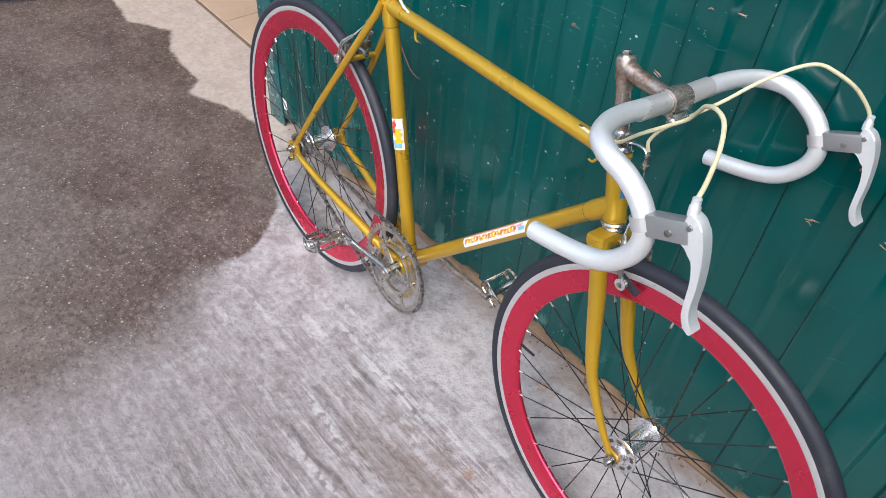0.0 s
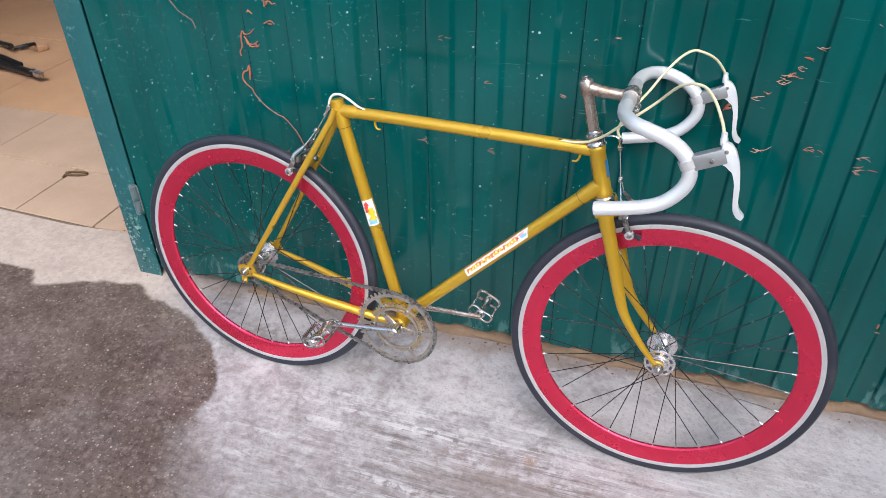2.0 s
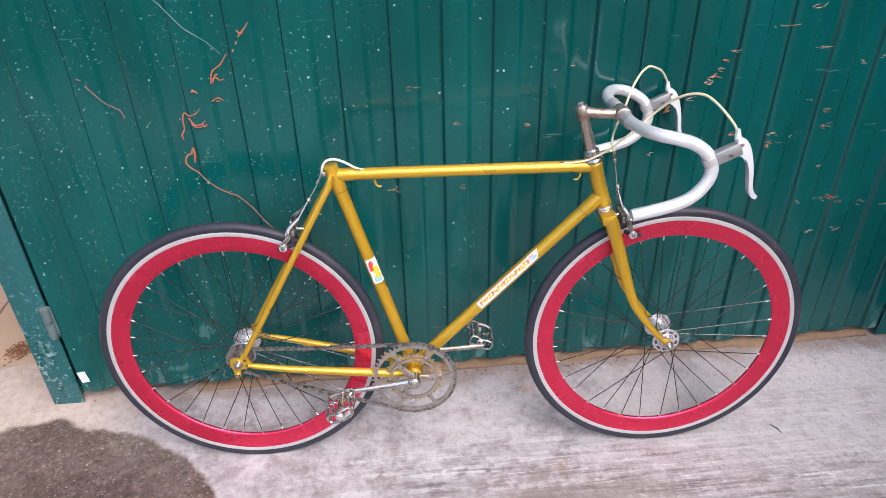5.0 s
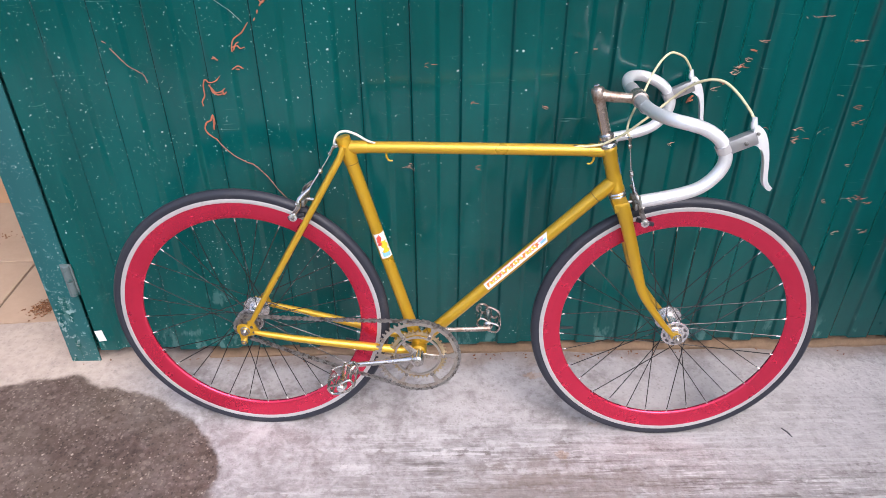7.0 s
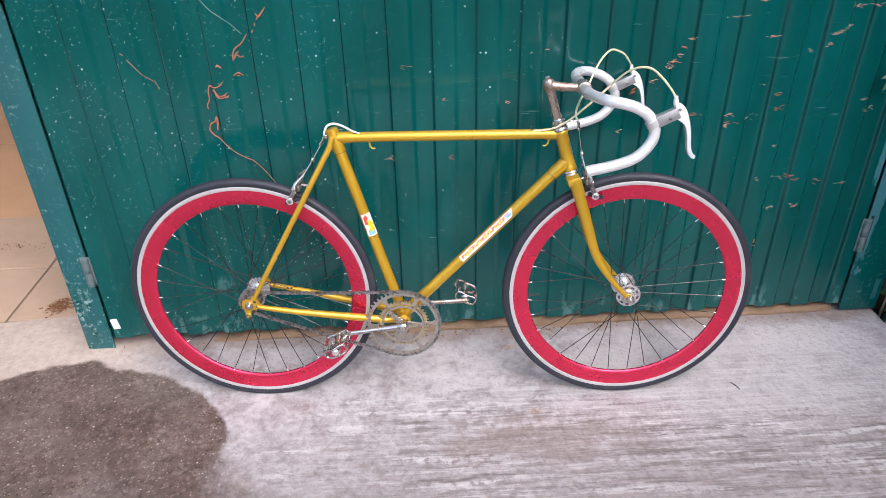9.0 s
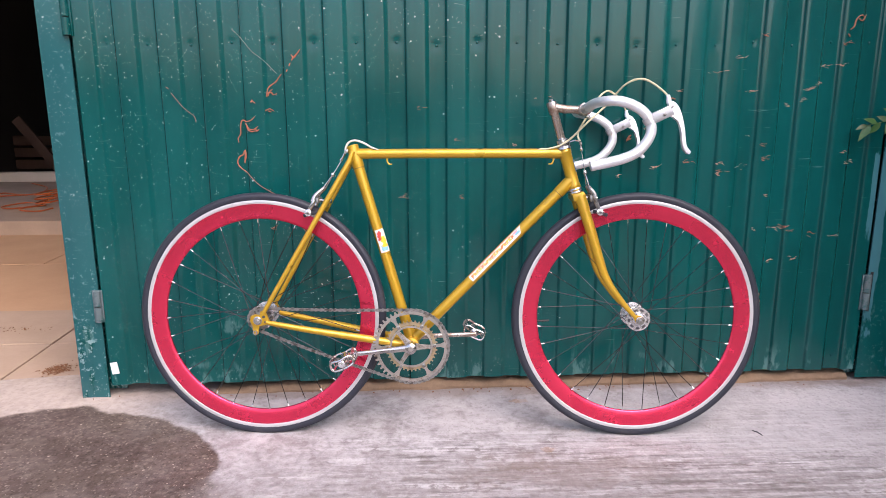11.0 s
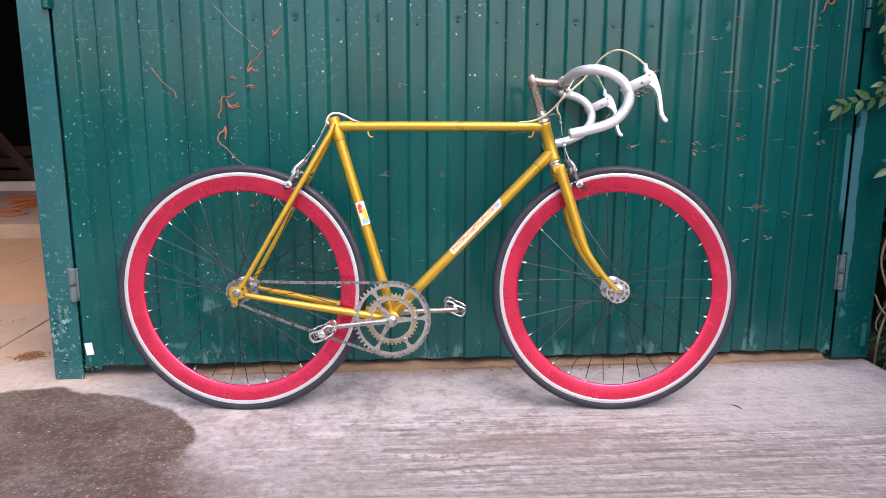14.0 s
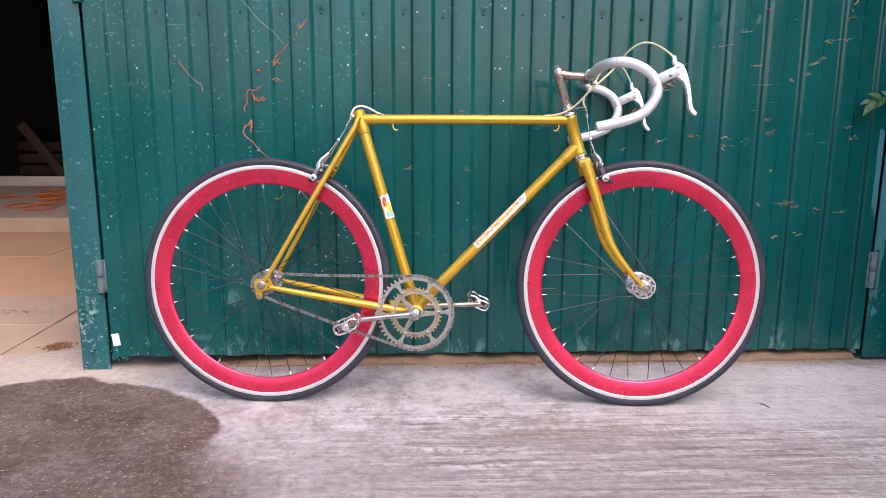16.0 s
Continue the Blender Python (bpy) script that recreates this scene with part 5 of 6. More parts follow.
def chainset():
    bm = bmesh.new()
    ring(bm, 0.0890, 0.0965, RING_Y - 0.0015, RING_Y + 0.0015)
    o = []
    for k in range(50):
        a = 2 * math.pi * k / 50
        for da, r in ((-0.040, 0.0955), (-0.016, 0.1045), (0.016, 0.1045), (0.040, 0.0955)):
            o.append((r * math.cos(a + da), r * math.sin(a + da)))
    a = [bm.verts.new((x, RING_Y - 0.0010, z)) for x, z in o]
    b = [bm.verts.new((x, RING_Y + 0.0010, z)) for x, z in o]
    i0 = [bm.verts.new((x * 0.0925 / math.hypot(x, z), RING_Y - 0.0010, z * 0.0925 / math.hypot(x, z))) for x, z in o]
    i1 = [bm.verts.new((x * 0.0925 / math.hypot(x, z), RING_Y + 0.0010, z * 0.0925 / math.hypot(x, z))) for x, z in o]
    k = len(o)
    for i in range(k):
        j = (i + 1) % k
        bm.faces.new((a[i], a[j], i0[j], i0[i]))
        bm.faces.new((b[j], b[i], i1[i], i1[j]))
        bm.faces.new((a[j], a[i], b[i], b[j]))
    m = Matrix.Translation(BB)
    big = part("chainring", bm, CRANK, BIKE, "worn steel double chainring", m=m)
    bm = bmesh.new()
    ring(bm, 0.0525, 0.0572, RING_Y - 0.0018, RING_Y + 0.0018)
    part("inner_web", bm, CRANK, big)
    bm = bmesh.new()
    ring(bm, 0.0575, 0.0662, RING_Y + 0.0055, RING_Y + 0.0080)
    for q in range(40):
        box(bm, (0.0058, 0.002, 0.004), Matrix.Rotation(2 * math.pi * q / 40, 4, "Y") @ pose(0.0680, RING_Y + 0.0068, 0))
    part("small_chainring", bm, BRASSY, big, "brown oily inner chainring", smooth=False)
    for q in range(6):
        r = Matrix.Rotation(2 * math.pi * q / 6 - 0.05, 4, "Y")
        bm = bmesh.new()
        plate(bm, [(0.0570, -0.0046), (0.0780, -0.0040), (0.0892, -0.0082), (0.0892, 0.0082), (0.0780, 0.0040), (0.0570, 0.0046)], RING_Y - 0.0014, RING_Y + 0.0014)
        part("ring_arm", bm, CRANK, big, smooth=False, m=r)
        bm = bmesh.new()
        lathe(bm, [(0.002, -0.0045), (0.0046, -0.004), (0.0046, 0.010), (0.002, 0.0105)], 12)
        part("chainring_bolt", bm, CHROME, big, m=r @ pose(0.0625, RING_Y, 0))
    for deg in (0, -132, 122):
        bm = bmesh.new()
        plate(bm, [(0.008, -0.0120), (0.024, -0.0055), (0.052, -0.0056), (0.052, 0.0056), (0.024, 0.0055), (0.008, 0.0120)], RING_Y - 0.0045, RING_Y + 0.0010)
        bmesh.ops.bevel(bm, geom=list(bm.edges), offset=0.0012, segments=1, affect="EDGES")
        part("spider_arm", bm, CRANK, big, smooth=False, m=Matrix.Rotation(radians(deg), 4, "Y"))


chainset()


def crank(s, angle):
    """A crank arm on one end of the axle; s -1 is the yard side."""
    tip = Vector((math.cos(angle), 0, math.sin(angle))) * 0.1725
    y0, y1 = (s * 0.060, s * 0.068)
    line = [BB + Vector((0, y0, 0)) - tip * 0.02, BB + tip * 0.10 + Vector((0, y0, 0)), BB + tip * 0.5 + Vector((0, (y0 + y1) / 2, 0)), BB + tip * 0.92 + Vector((0, y1, 0)), BB + tip * 1.03 + Vector((0, y1, 0))]
    arm = part("crank_arm", tube(line, [0.0115, 0.0092, 0.0064, 0.0070, 0.0058], 14, flat=0.8, side=(-math.sin(angle), 0, math.cos(angle))), CHROME if s < 0 else RUSTY, BIKE, "chrome crank arm" if s < 0 else "rust-spotted crank arm")
    # A dark strip on the face takes the place of the groove's shade.
    groove = [BB + tip * t + Vector((0, y0 + (y1 - y0) * t + s * (0.0068 - 0.0020 * min(1.0, t * 2)), 0)) for t in (0.16, 0.3, 0.5, 0.7, 0.88)]
    part("groove_shade", tube(groove, [0.0008, 0.0020, 0.0020, 0.0020, 0.0008], 8, flat=0.5, side=(-math.sin(angle), 0, math.cos(angle))), CHAIN, arm, "dark strip standing in for the shaded crank groove")
    boss = bmesh.new()
    lathe(boss, [(0.004, s * 0.074), (0.011, s * 0.0735), (0.0150, s * 0.070), (0.0165, s * 0.050), (0.0140, s * 0.030)], 24, Matrix.Translation(BB))
    part("crank_boss", boss, CHROME, arm)
    cap = bmesh.new()
    lathe(cap, [(0.0015, s * 0.0775), (0.0058, s * 0.0770), (0.0072, s * 0.0735)], 12, Matrix.Translation(BB))
    part("dust_cap", cap, CRANK, arm)
    c = BB + tip + Vector((0, y1, 0))
    pedal(s, c)


def pedal(s, c):
    """A steel quill pedal: axle barrel, two end plates and serrated front and back bars."""
    tilt = Matrix.Translation(c) @ Matrix.Rotation(radians(-24 if s < 0 else 27), 4, "Y")
    bm = bmesh.new()
    lathe(bm, [(0.003, s * 0.000), (0.0075, s * 0.001), (0.0075, s * 0.010), (0.0125, s * 0.013), (0.0125, s * 0.020), (0.0085, s * 0.026), (0.0085, s * 0.060), (0.0125, s * 0.066), (0.0125, s * 0.078), (0.0095, s * 0.084), (0.003, s * 0.085)], 20)
    p = part("pedal", bm, CHROME, BIKE, "chrome steel quill pedal", m=tilt)
    for f in (-1, 1):
        for z, tall in ((0.0105, 0.0085), (-0.0095, 0.0060)):
            bm = bmesh.new()
            box(bm, (0.0018, 0.064, tall), pose(f * 0.0285, s * 0.047, z), 0.0005)
            if z > 0:
                for q in range(9):
                    box(bm, (0.0018, 0.003, 0.004), pose(f * 0.0285, s * (0.019 + 0.0068 * q), z + 0.0050))
            part("cage_bar", bm, CHROME, p, "serrated pedal cage bar", smooth=False)
        for y in (0.017, 0.047, 0.077):
            bm = bmesh.new()
            box(bm, (0.0018, 0.005, 0.022), pose(f * 0.0285, s * y, 0.0005), 0.0004)
            part("cage_post", bm, CHROME, p, smooth=False)
    for y, r in ((0.014, 0.0026), (0.081, 0.0032)):
        o = [(-0.031, 0.013), (-0.020, 0.0175), (0, 0.0145), (0.020, 0.0175), (0.031, 0.013), (0.0325, 0.0), (0.028, -0.0125), (0.012, -0.0165), (-0.012, -0.0165), (-0.028, -0.0125), (-0.0325, 0.0)]
        ringed = smooth_path([(x, s * (y + (0.006 if y > 0.05 else 0) * (1 - abs(x) / 0.033)), z) for x, z in ((0.93 * u, 0.76 * v) for u, v in o + o[:1])], 4)
        part("quill_loop" if y > 0.05 else "inner_loop", tube(ringed, r, 8), (CHROME if s < 0 else RUSTY) if y > 0.05 else CHROME, p, "bright wire loop round the pedal end" if y > 0.05 else "")
    cap = bmesh.new()
    lathe(cap, [(0.0095, s * 0.083), (0.0095, s * 0.089), (0.0070, s * 0.0915), (0.001, s * 0.092)], 18)
    part("dust_cap", cap, POLISH, p)


ANG = math.atan2(0.2448 - 0.262, 0.2363 - 0.4085)
crank(-1, ANG)
crank(1, ANG + math.pi - radians(4))


def chain():
    """Roller chain: links with figure-of-eight plates, round sprocket and chainring."""
    r1, r2 = 0.0300, 0.1008
    c1, c2 = Vector((0, 0, WHEEL)), Vector(BB)
    d = c2 - c1
    base, gap = math.atan2(d.z, d.x), math.acos((r2 - r1) / d.length)
    pts = []
    up, lo = base + math.pi - gap, base - math.pi + gap
    for i in range(41):
        a = up + (lo - up) * i / 40
        pts.append(c2 + Vector((math.cos(a), 0, math.sin(a))) * r2)
    q = [c1 + Vector((math.cos(lo), 0, math.sin(lo))) * r1]
    n = 24
    for i in range(1, n):
        t = i / n
        p = pts[40].lerp(q[0], t)
        pts.append(p + Vector((0, 0, -0.003 * math.sin(math.pi * t))))
    for i in range(25):
        a = lo - (2 * math.pi - (up - lo)) * i / 24
        pts.append(c1 + Vector((math.cos(a), 0, math.sin(a))) * r1)
    top = pts[-1]
    for i in range(1, n):
        t = i / n
        pts.append(top.lerp(pts[0], t) + Vector((0, 0, -0.003 * math.sin(math.pi * t))))
    pts.append(pts[0])
    total = sum((b - a).length for a, b in zip(pts, pts[1:]))
    count = 2 * round(total / 0.0127 / 2)
    stepl = total / count
    nodes, acc, i = [], 0.0, 0
    for k in range(count):
        want = k * stepl
        while acc + (pts[i + 1] - pts[i]).length < want:
            acc += (pts[i + 1] - pts[i]).length
            i += 1
        seg = pts[i + 1] - pts[i]
        nodes.append(pts[i] + seg * ((want - acc) / max(seg.length, 1e-9)))
    bm = bmesh.new()
    for k in range(count):
        a, b = nodes[k], nodes[(k + 1) % count]
        ang = math.atan2(b.z - a.z, b.x - a.x)
        half = 0.0034 if k % 2 else 0.0022
        mid = (a + b) / 2
        outline = []
        L = (b - a).length / 2
        for t in range(5):
            w = -math.pi / 2 + math.pi * t / 4
            outline.append((L + 0.0042 * math.cos(w), 0.0042 * math.sin(w)))
        outline.append((0, 0.0024))
        for t in range(5):
            w = math.pi / 2 + math.pi * t / 4
            outline.append((-L + 0.0042 * math.cos(w), 0.0042 * math.sin(w)))
        outline.append((0, -0.0024))
        ca, sa = math.cos(ang), math.sin(ang)
        o = [(mid.x + x * ca - z * sa, mid.z + x * sa + z * ca) for x, z in outline]
        for s in (-1, 1):
            plate(bm, o, RING_Y + 0.0015 + s * half - 0.0005, RING_Y + 0.0015 + s * half + 0.0005)
        lathe(bm, [(0.0015, -0.0048), (0.0030, -0.0024), (0.0030, 0.0024), (0.0015, 0.0048)], 6, Matrix.Translation((a.x, RING_Y + 0.0015, a.z)))
    part("chain", bm, CHAIN, BIKE, "oily dark roller chain", smooth=False)


chain()


# ---- transfers on the tubes ----
def wrap(name, a, b, r, t0, t1, half, material, parent, label="", mid=0.0, proud=0.0, wave=0.0, skew=0.0):
    """A thin skin on a tube from a to b, between two distances along it, over an arc round its yard side."""
    d = (Vector(b) - Vector(a)).normalized()
    out = Vector((0, -1, 0))
    up = d.cross(out).normalized()
    bm = bmesh.new()
    rows = []
    n = 12
    for i in range(n + 1):
        s = t0 + (t1 - t0) * i / n
        row = []
        for k in range(9):
            ang = mid + half * (k / 4 - 1) * (1 + wave * math.sin(i * 1.1))
            row.append(bm.verts.new(Vector(a) + d * (s - skew * (k / 4 - 1) * i / n) + (r + 0.0004 + proud) * (math.cos(ang) * out + math.sin(ang) * up)))
        rows.append(row)
    for p, q in zip(rows, rows[1:]):
        for k in range(8):
            bm.faces.new((p[k], p[k + 1], q[k + 1], q[k]))
    g = bmesh.ops.extrude_face_region(bm, geom=list(bm.faces))
    bmesh.ops.translate(bm, vec=(0, -0.0002, 0), verts=[v for v in g["geom"] if isinstance(v, bmesh.types.BMVert)])
    return part(name, bm, material, parent, label)


def transfers():
    seat_len = (SEAT - BB).length
    s0, s1 = 0.262, 0.326
    st = wrap("seat_tube_sticker", BB, SEAT, 0.0143, s0, s1, 1.0, WHITE, BIKE, "white shield sticker with red, yellow and blue shapes", 0.42, 0.0, 0.05)
    wrap("red_flash", BB, SEAT, 0.0143, s0 + 0.034, s1 - 0.005, 0.36, STICK_RED, st, mid=0.06, proud=0.0004, wave=0.35, skew=-0.006)
    wrap("yellow_disc", BB, SEAT, 0.0143, s0 + 0.014, s1 - 0.020, 0.46, STICK_YELLOW, st, mid=0.62, proud=0.0005, wave=0.35)
    wrap("blue_foot", BB, SEAT, 0.0143, s0 + 0.004, s0 + 0.019, 0.60, STICK_BLUE, st, mid=0.46, proud=0.0004)
    top = DT_TOP
    d0, d1 = 0.238, 0.428
    dt = wrap("down_tube_transfer", DT_LOW, top, 0.0145, d0, d1, 0.68, WHITE, BIKE, "white transfer with a row of yellow lettering bars", -0.38, skew=0.007)
    wrap("pink_line", DT_LOW, top, 0.0145, d0 + 0.002, d1 - 0.026, 0.07, STICK_PINK, dt, mid=-0.97, proud=0.0004)
    for k in range(17):
        s = d0 + 0.006 + k * 0.0094
        lean = 0.004 * (-1) ** k
        wrap("letter_bar", DT_LOW, top, 0.0145, s, s + 0.0058, 0.34, STICK_YELLOW if k % 4 else STICK_ORANGE, dt, mid=-0.40 + 0.05 * (-1) ** k, proud=0.0004, skew=lean)
        wrap("letter_mark", DT_LOW, top, 0.0145, s + 0.0030 + 0.001 * (k % 3), s + 0.0066 + 0.0008 * (k % 2), 0.15, STICK_RED if k % 3 else STICK_ORANGE, dt, mid=-0.62 + 0.20 * ((k * 7) % 3), proud=0.0007, skew=-lean)
    wrap("blue_corner", DT_LOW, top, 0.0145, d1 - 0.021, d1 - 0.004, 0.19, STICK_BLUE, dt, mid=-0.26, proud=0.0004, skew=0.002)
    wrap("pink_corner", DT_LOW, top, 0.0145, d1 - 0.023, d1 - 0.008, 0.17, STICK_PINK, dt, mid=-0.64, proud=0.0004, skew=0.002)
    # head badge on the front of the head tube
    bm = bmesh.new()
    rows = []
    up, fwd, sid = -STEER, Vector((-STEER.z, 0, STEER.x)), Vector((0, -1, 0))
    for i in range(9):
        s = -0.018 + 0.036 * i / 8
        rows.append([bm.verts.new(at(HEAD_TOP, HEAD_LOW, 0.45) + up * s + 0.0168 * (math.cos(w) * fwd + math.sin(w) * sid)) for w in (-0.62, -0.3, 0, 0.3, 0.62)])
    for p, q in zip(rows, rows[1:]):
        for k in range(4):
            bm.faces.new((p[k], p[k + 1], q[k + 1], q[k]))
    part("head_badge", bm, DEEP_BLUE, BIKE, "blue head tube badge")


transfers()


# ---- dried creeper on the door ----
def on_door(x, z, proud=0.0009):
    return Vector((x, min(profile_y(x - 0.004), profile_y(x + 0.004), profile_y(x)) - proud, z))


def strand(line, r, per=4):
    pts = [on_door(p.x, p.z, 0.0006 + r * 0.6) for p in smooth_path([(x, 0, z) for x, z in line], per)]
    k = len(pts) - 1
    rad = [r * (0.55 + 0.45 * math.sin(math.pi * min(1.0, 0.15 + 0.85 * i / k))) * random.uniform(0.75, 1.2) for i in range(k + 1)]
    return tube(pts, rad, 6)


def creeper(label, strands, material, r):
    """One dry tendril with its side strands."""
    base = None
    for line in strands:
        bm = strand(line, r)
        if base is None:
            base = thing("dry_tendril", label, "dried creeper", bm=bm, material=material, group="dried creeper on the door")
        else:
            part("side_strand", bm, material, base)


ORANGE_DRY = "dry orange creeper tendril stuck to the green door"
creeper(ORANGE_DRY, [[(-0.479, 0.744), (-0.477, 0.762), (-0.476, 0.781), (-0.483, 0.768), (-0.494, 0.762), (-0.500, 0.746), (-0.492, 0.731), (-0.472, 0.716)], [(-0.480, 0.748), (-0.474, 0.765), (-0.476, 0.783)]], TENDRIL, 0.0022)
creeper("long brown dry creeper stem stuck to the green door", [[(-0.472, 0.716), (-0.439, 0.680), (-0.400, 0.653), (-0.357, 0.601), (-0.317, 0.548), (-0.28, 0.505)]], PALE_TENDRIL, 0.0018)
creeper(ORANGE_DRY, [[(-0.493, 0.804), (-0.494, 0.815), (-0.486, 0.829), (-0.485, 0.850), (-0.479, 0.867), (-0.465, 0.864), (-0.451, 0.868), (-0.441, 0.878)],
                     [(-0.469, 0.859), (-0.462, 0.848), (-0.457, 0.841), (-0.444, 0.842), (-0.433, 0.850)], [(-0.465, 0.851), (-0.463, 0.842), (-0.452, 0.835), (-0.442, 0.837)], [(-0.440, 0.846), (-0.438, 0.836), (-0.430, 0.842)]], TENDRIL, 0.0018)
creeper(ORANGE_DRY, [[(-0.404, 0.933), (-0.403, 0.946), (-0.397, 0.961), (-0.378, 0.974), (-0.366, 0.990), (-0.360, 0.997)], [(-0.403, 0.943), (-0.392, 0.945), (-0.386, 0.939), (-0.376, 0.942)], [(-0.401, 0.936), (-0.395, 0.949), (-0.388, 0.953)]], TENDRIL, 0.0017)
creeper(ORANGE_DRY, [[(-0.345, 1.003), (-0.341, 1.009)], [(-0.336, 1.018), (-0.333, 1.026)], [(-0.328, 1.034), (-0.323, 1.041), (-0.311, 1.053), (-0.303, 1.064)], [(-0.329, 1.049), (-0.322, 1.041), (-0.315, 1.046)]], TENDRIL, 0.0020)
creeper(ORANGE_DRY, [[(-0.448, 0.924), (-0.443, 0.920), (-0.437, 0.915)], [(-0.451, 0.919), (-0.445, 0.921)]], TENDRIL, 0.0018)
creeper(ORANGE_DRY, [[(-0.410, 0.894), (-0.398, 0.899), (-0.386, 0.892)], [(-0.402, 0.893), (-0.394, 0.890)]], TENDRIL, 0.0016)
creeper("thin pale dry creeper stem on the green door", [[(-0.685, 0.961), (-0.677, 0.956)], [(-0.672, 0.945), (-0.646, 0.910), (-0.627, 0.889), (-0.616, 0.882)], [(-0.617, 0.883), (-0.613, 0.874), (-0.611, 0.861)]], PALE_TENDRIL, 0.0013)
creeper("thin pale dry creeper stem on the green door", [[(-0.493, 1.119), (-0.465, 1.092), (-0.438, 1.058), (-0.413, 1.039), (-0.388, 1.013), (-0.374, 0.997)]], DUST, 0.0005)


def scraps(x, z, n, wide, material=TENDRIL):
    """A small knot of dry rootlets."""
    lines = []
    for _ in range(n + n // 2):
        ox, oz, a = random.gauss(0, wide), random.gauss(0, wide * 0.35), random.uniform(-0.5, 0.5)
        s = random.uniform(0.006, 0.020)
        lines.append([(x + ox, z + oz), (x + ox + s * 0.5 * math.cos(a), z + oz + s * 0.5 * math.sin(a) + random.uniform(-0.0025, 0.0025)), (x + ox + s * math.cos(a), z + oz + s * math.sin(a))])
    creeper("scrap of dry brown creeper rootlets on the green door", lines, material, 0.0006)


for x, z, n, w in ((0.908, 1.000, 3, 0.012), (1.020, 0.945, 2, 0.007), (1.184, 0.948, 6, 0.008), (1.210, 0.966, 4, 0.008), (1.163, 0.919, 3, 0.008), (1.127, 0.906, 3, 0.008),
                   (1.056, 0.790, 3, 0.006), (1.062, 0.745, 4, 0.010), (1.000, 0.720, 5, 0.014), (0.940, 0.711, 3, 0.008), (0.919, 0.704, 3, 0.005), (1.081, 0.635, 2, 0.003),
                   (1.142, 0.536, 5, 0.009), (1.118, 0.530, 3, 0.012), (1.172, 0.523, 2, 0.006), (1.251, 0.513, 3, 0.010), (1.307, 0.507, 3, 0.008), (1.118, 0.423, 3, 0.008), (1.190, 0.436, 4, 0.014),
                   (1.303, 0.763, 2, 0.005), (1.326, 0.735, 3, 0.014), (-0.020, 0.642, 6, 0.012), (0.132, 0.806, 2, 0.004), (0.731, 0.723, 5, 0.007), (0.830, 0.737, 4, 0.008), (0.927, 0.732, 3, 0.004),
                   (1.003, 0.943, 2, 0.006), (0.743, 0.888, 4, 0.008), (-0.416, 0.552, 2, 0.005), (1.045, 0.530, 2, 0.010), (0.62, 0.70, 3, 0.006), (0.15, 0.64, 2, 0.006), (0.31, 0.795, 2, 0.008),
                   (0.40, 0.930, 2, 0.012), (-0.16, 0.73, 1, 0.003), (1.015, 0.815, 2, 0.006), (1.09, 0.300, 2, 0.002), (0.49, 0.56, 1, 0.003), (0.04, 0.90, 2, 0.008),
                   (0.700, 0.836, 3, 0.005), (0.718, 0.850, 3, 0.005), (0.736, 0.874, 4, 0.005), (0.756, 0.886, 4, 0.005), (0.768, 0.904, 3, 0.004), (0.780, 0.924, 4, 0.005), (0.795, 0.946, 3, 0.004),
                   (1.272, 1.022, 3, 0.008), (1.219, 1.016, 4, 0.010), (0.968, 1.038, 3, 0.008), (1.038, 1.104, 3, 0.005), (1.284, 1.080, 3, 0.006)):
    scraps(x, z, n, w, random.choice((TAN_ROOT, TAN_ROOT, TENDRIL)))
creeper(ORANGE_DRY, [[(1.290, 1.118), (1.300, 1.128), (1.304, 1.146), (1.318, 1.158), (1.332, 1.150)], [(1.312, 1.148), (1.322, 1.143), (1.334, 1.160)], [(1.285, 1.106), (1.291, 1.098)]], TENDRIL, 0.0020)
creeper(ORANGE_DRY, [[(1.092, 0.325), (1.092, 0.312)]], TENDRIL, 0.0028)
creeper(ORANGE_DRY, [[(0.648, 0.800), (0.655, 0.812), (0.662, 0.818)], [(0.650, 0.803), (0.663, 0.807)]], TENDRIL, 0.0028)


# ---- twig on the yard ----
thing("twig", "short dark dry twig lying on the concrete", "twig", bm=tube([(0.958, -0.300, 0.0085), (0.966, -0.314, 0.0105), (0.974, -0.330, 0.0075)], [0.0016, 0.0022, 0.0014], 6), material=DARK)


# ---- plants beside the right-hand post ----
def leaf_mesh(long, wide, material):
    """A pointed leaf with a folded midrib, along X."""
    bm = bmesh.new()
    top, mid, low = [], [], []
    for i in range(9):
        t = i / 8
        w = wide * math.sin(math.pi * t ** 0.8) * (1 - 0.25 * t)
        x, dip = long * t, -0.10 * long * t * t
        mid.append(bm.verts.new((x, 0, dip)))
        if 0 < i < 8:
            top.append(bm.verts.new((x, w, dip + w * 0.25)))
            low.append(bm.verts.new((x, -w, dip + w * 0.25)))
    for side in (top, low):
        bm.faces.new((mid[0], mid[1], side[0]))
        for i in range(6):
            bm.faces.new((mid[i + 1], mid[i + 2], side[i + 1], side[i]))
        bm.faces.new((mid[7], mid[8], side[6]))
    return finish(bm, "leaf", material)


LEAVES = [leaf_mesh(0.058, 0.012, LEAF), leaf_mesh(0.046, 0.011, LEAF), leaf_mesh(0.036, 0.009, DARK_LEAF)]


def turn_to(d, roll):
    d = Vector(d).normalized()
    up = Vector((0, -1, 0.35))
    y = up.cross(d).normalized()
    z = d.cross(y)
    m = Matrix((d, y, z)).transposed().to_4x4()
    return m @ Matrix.Rotation(roll, 4, "X")


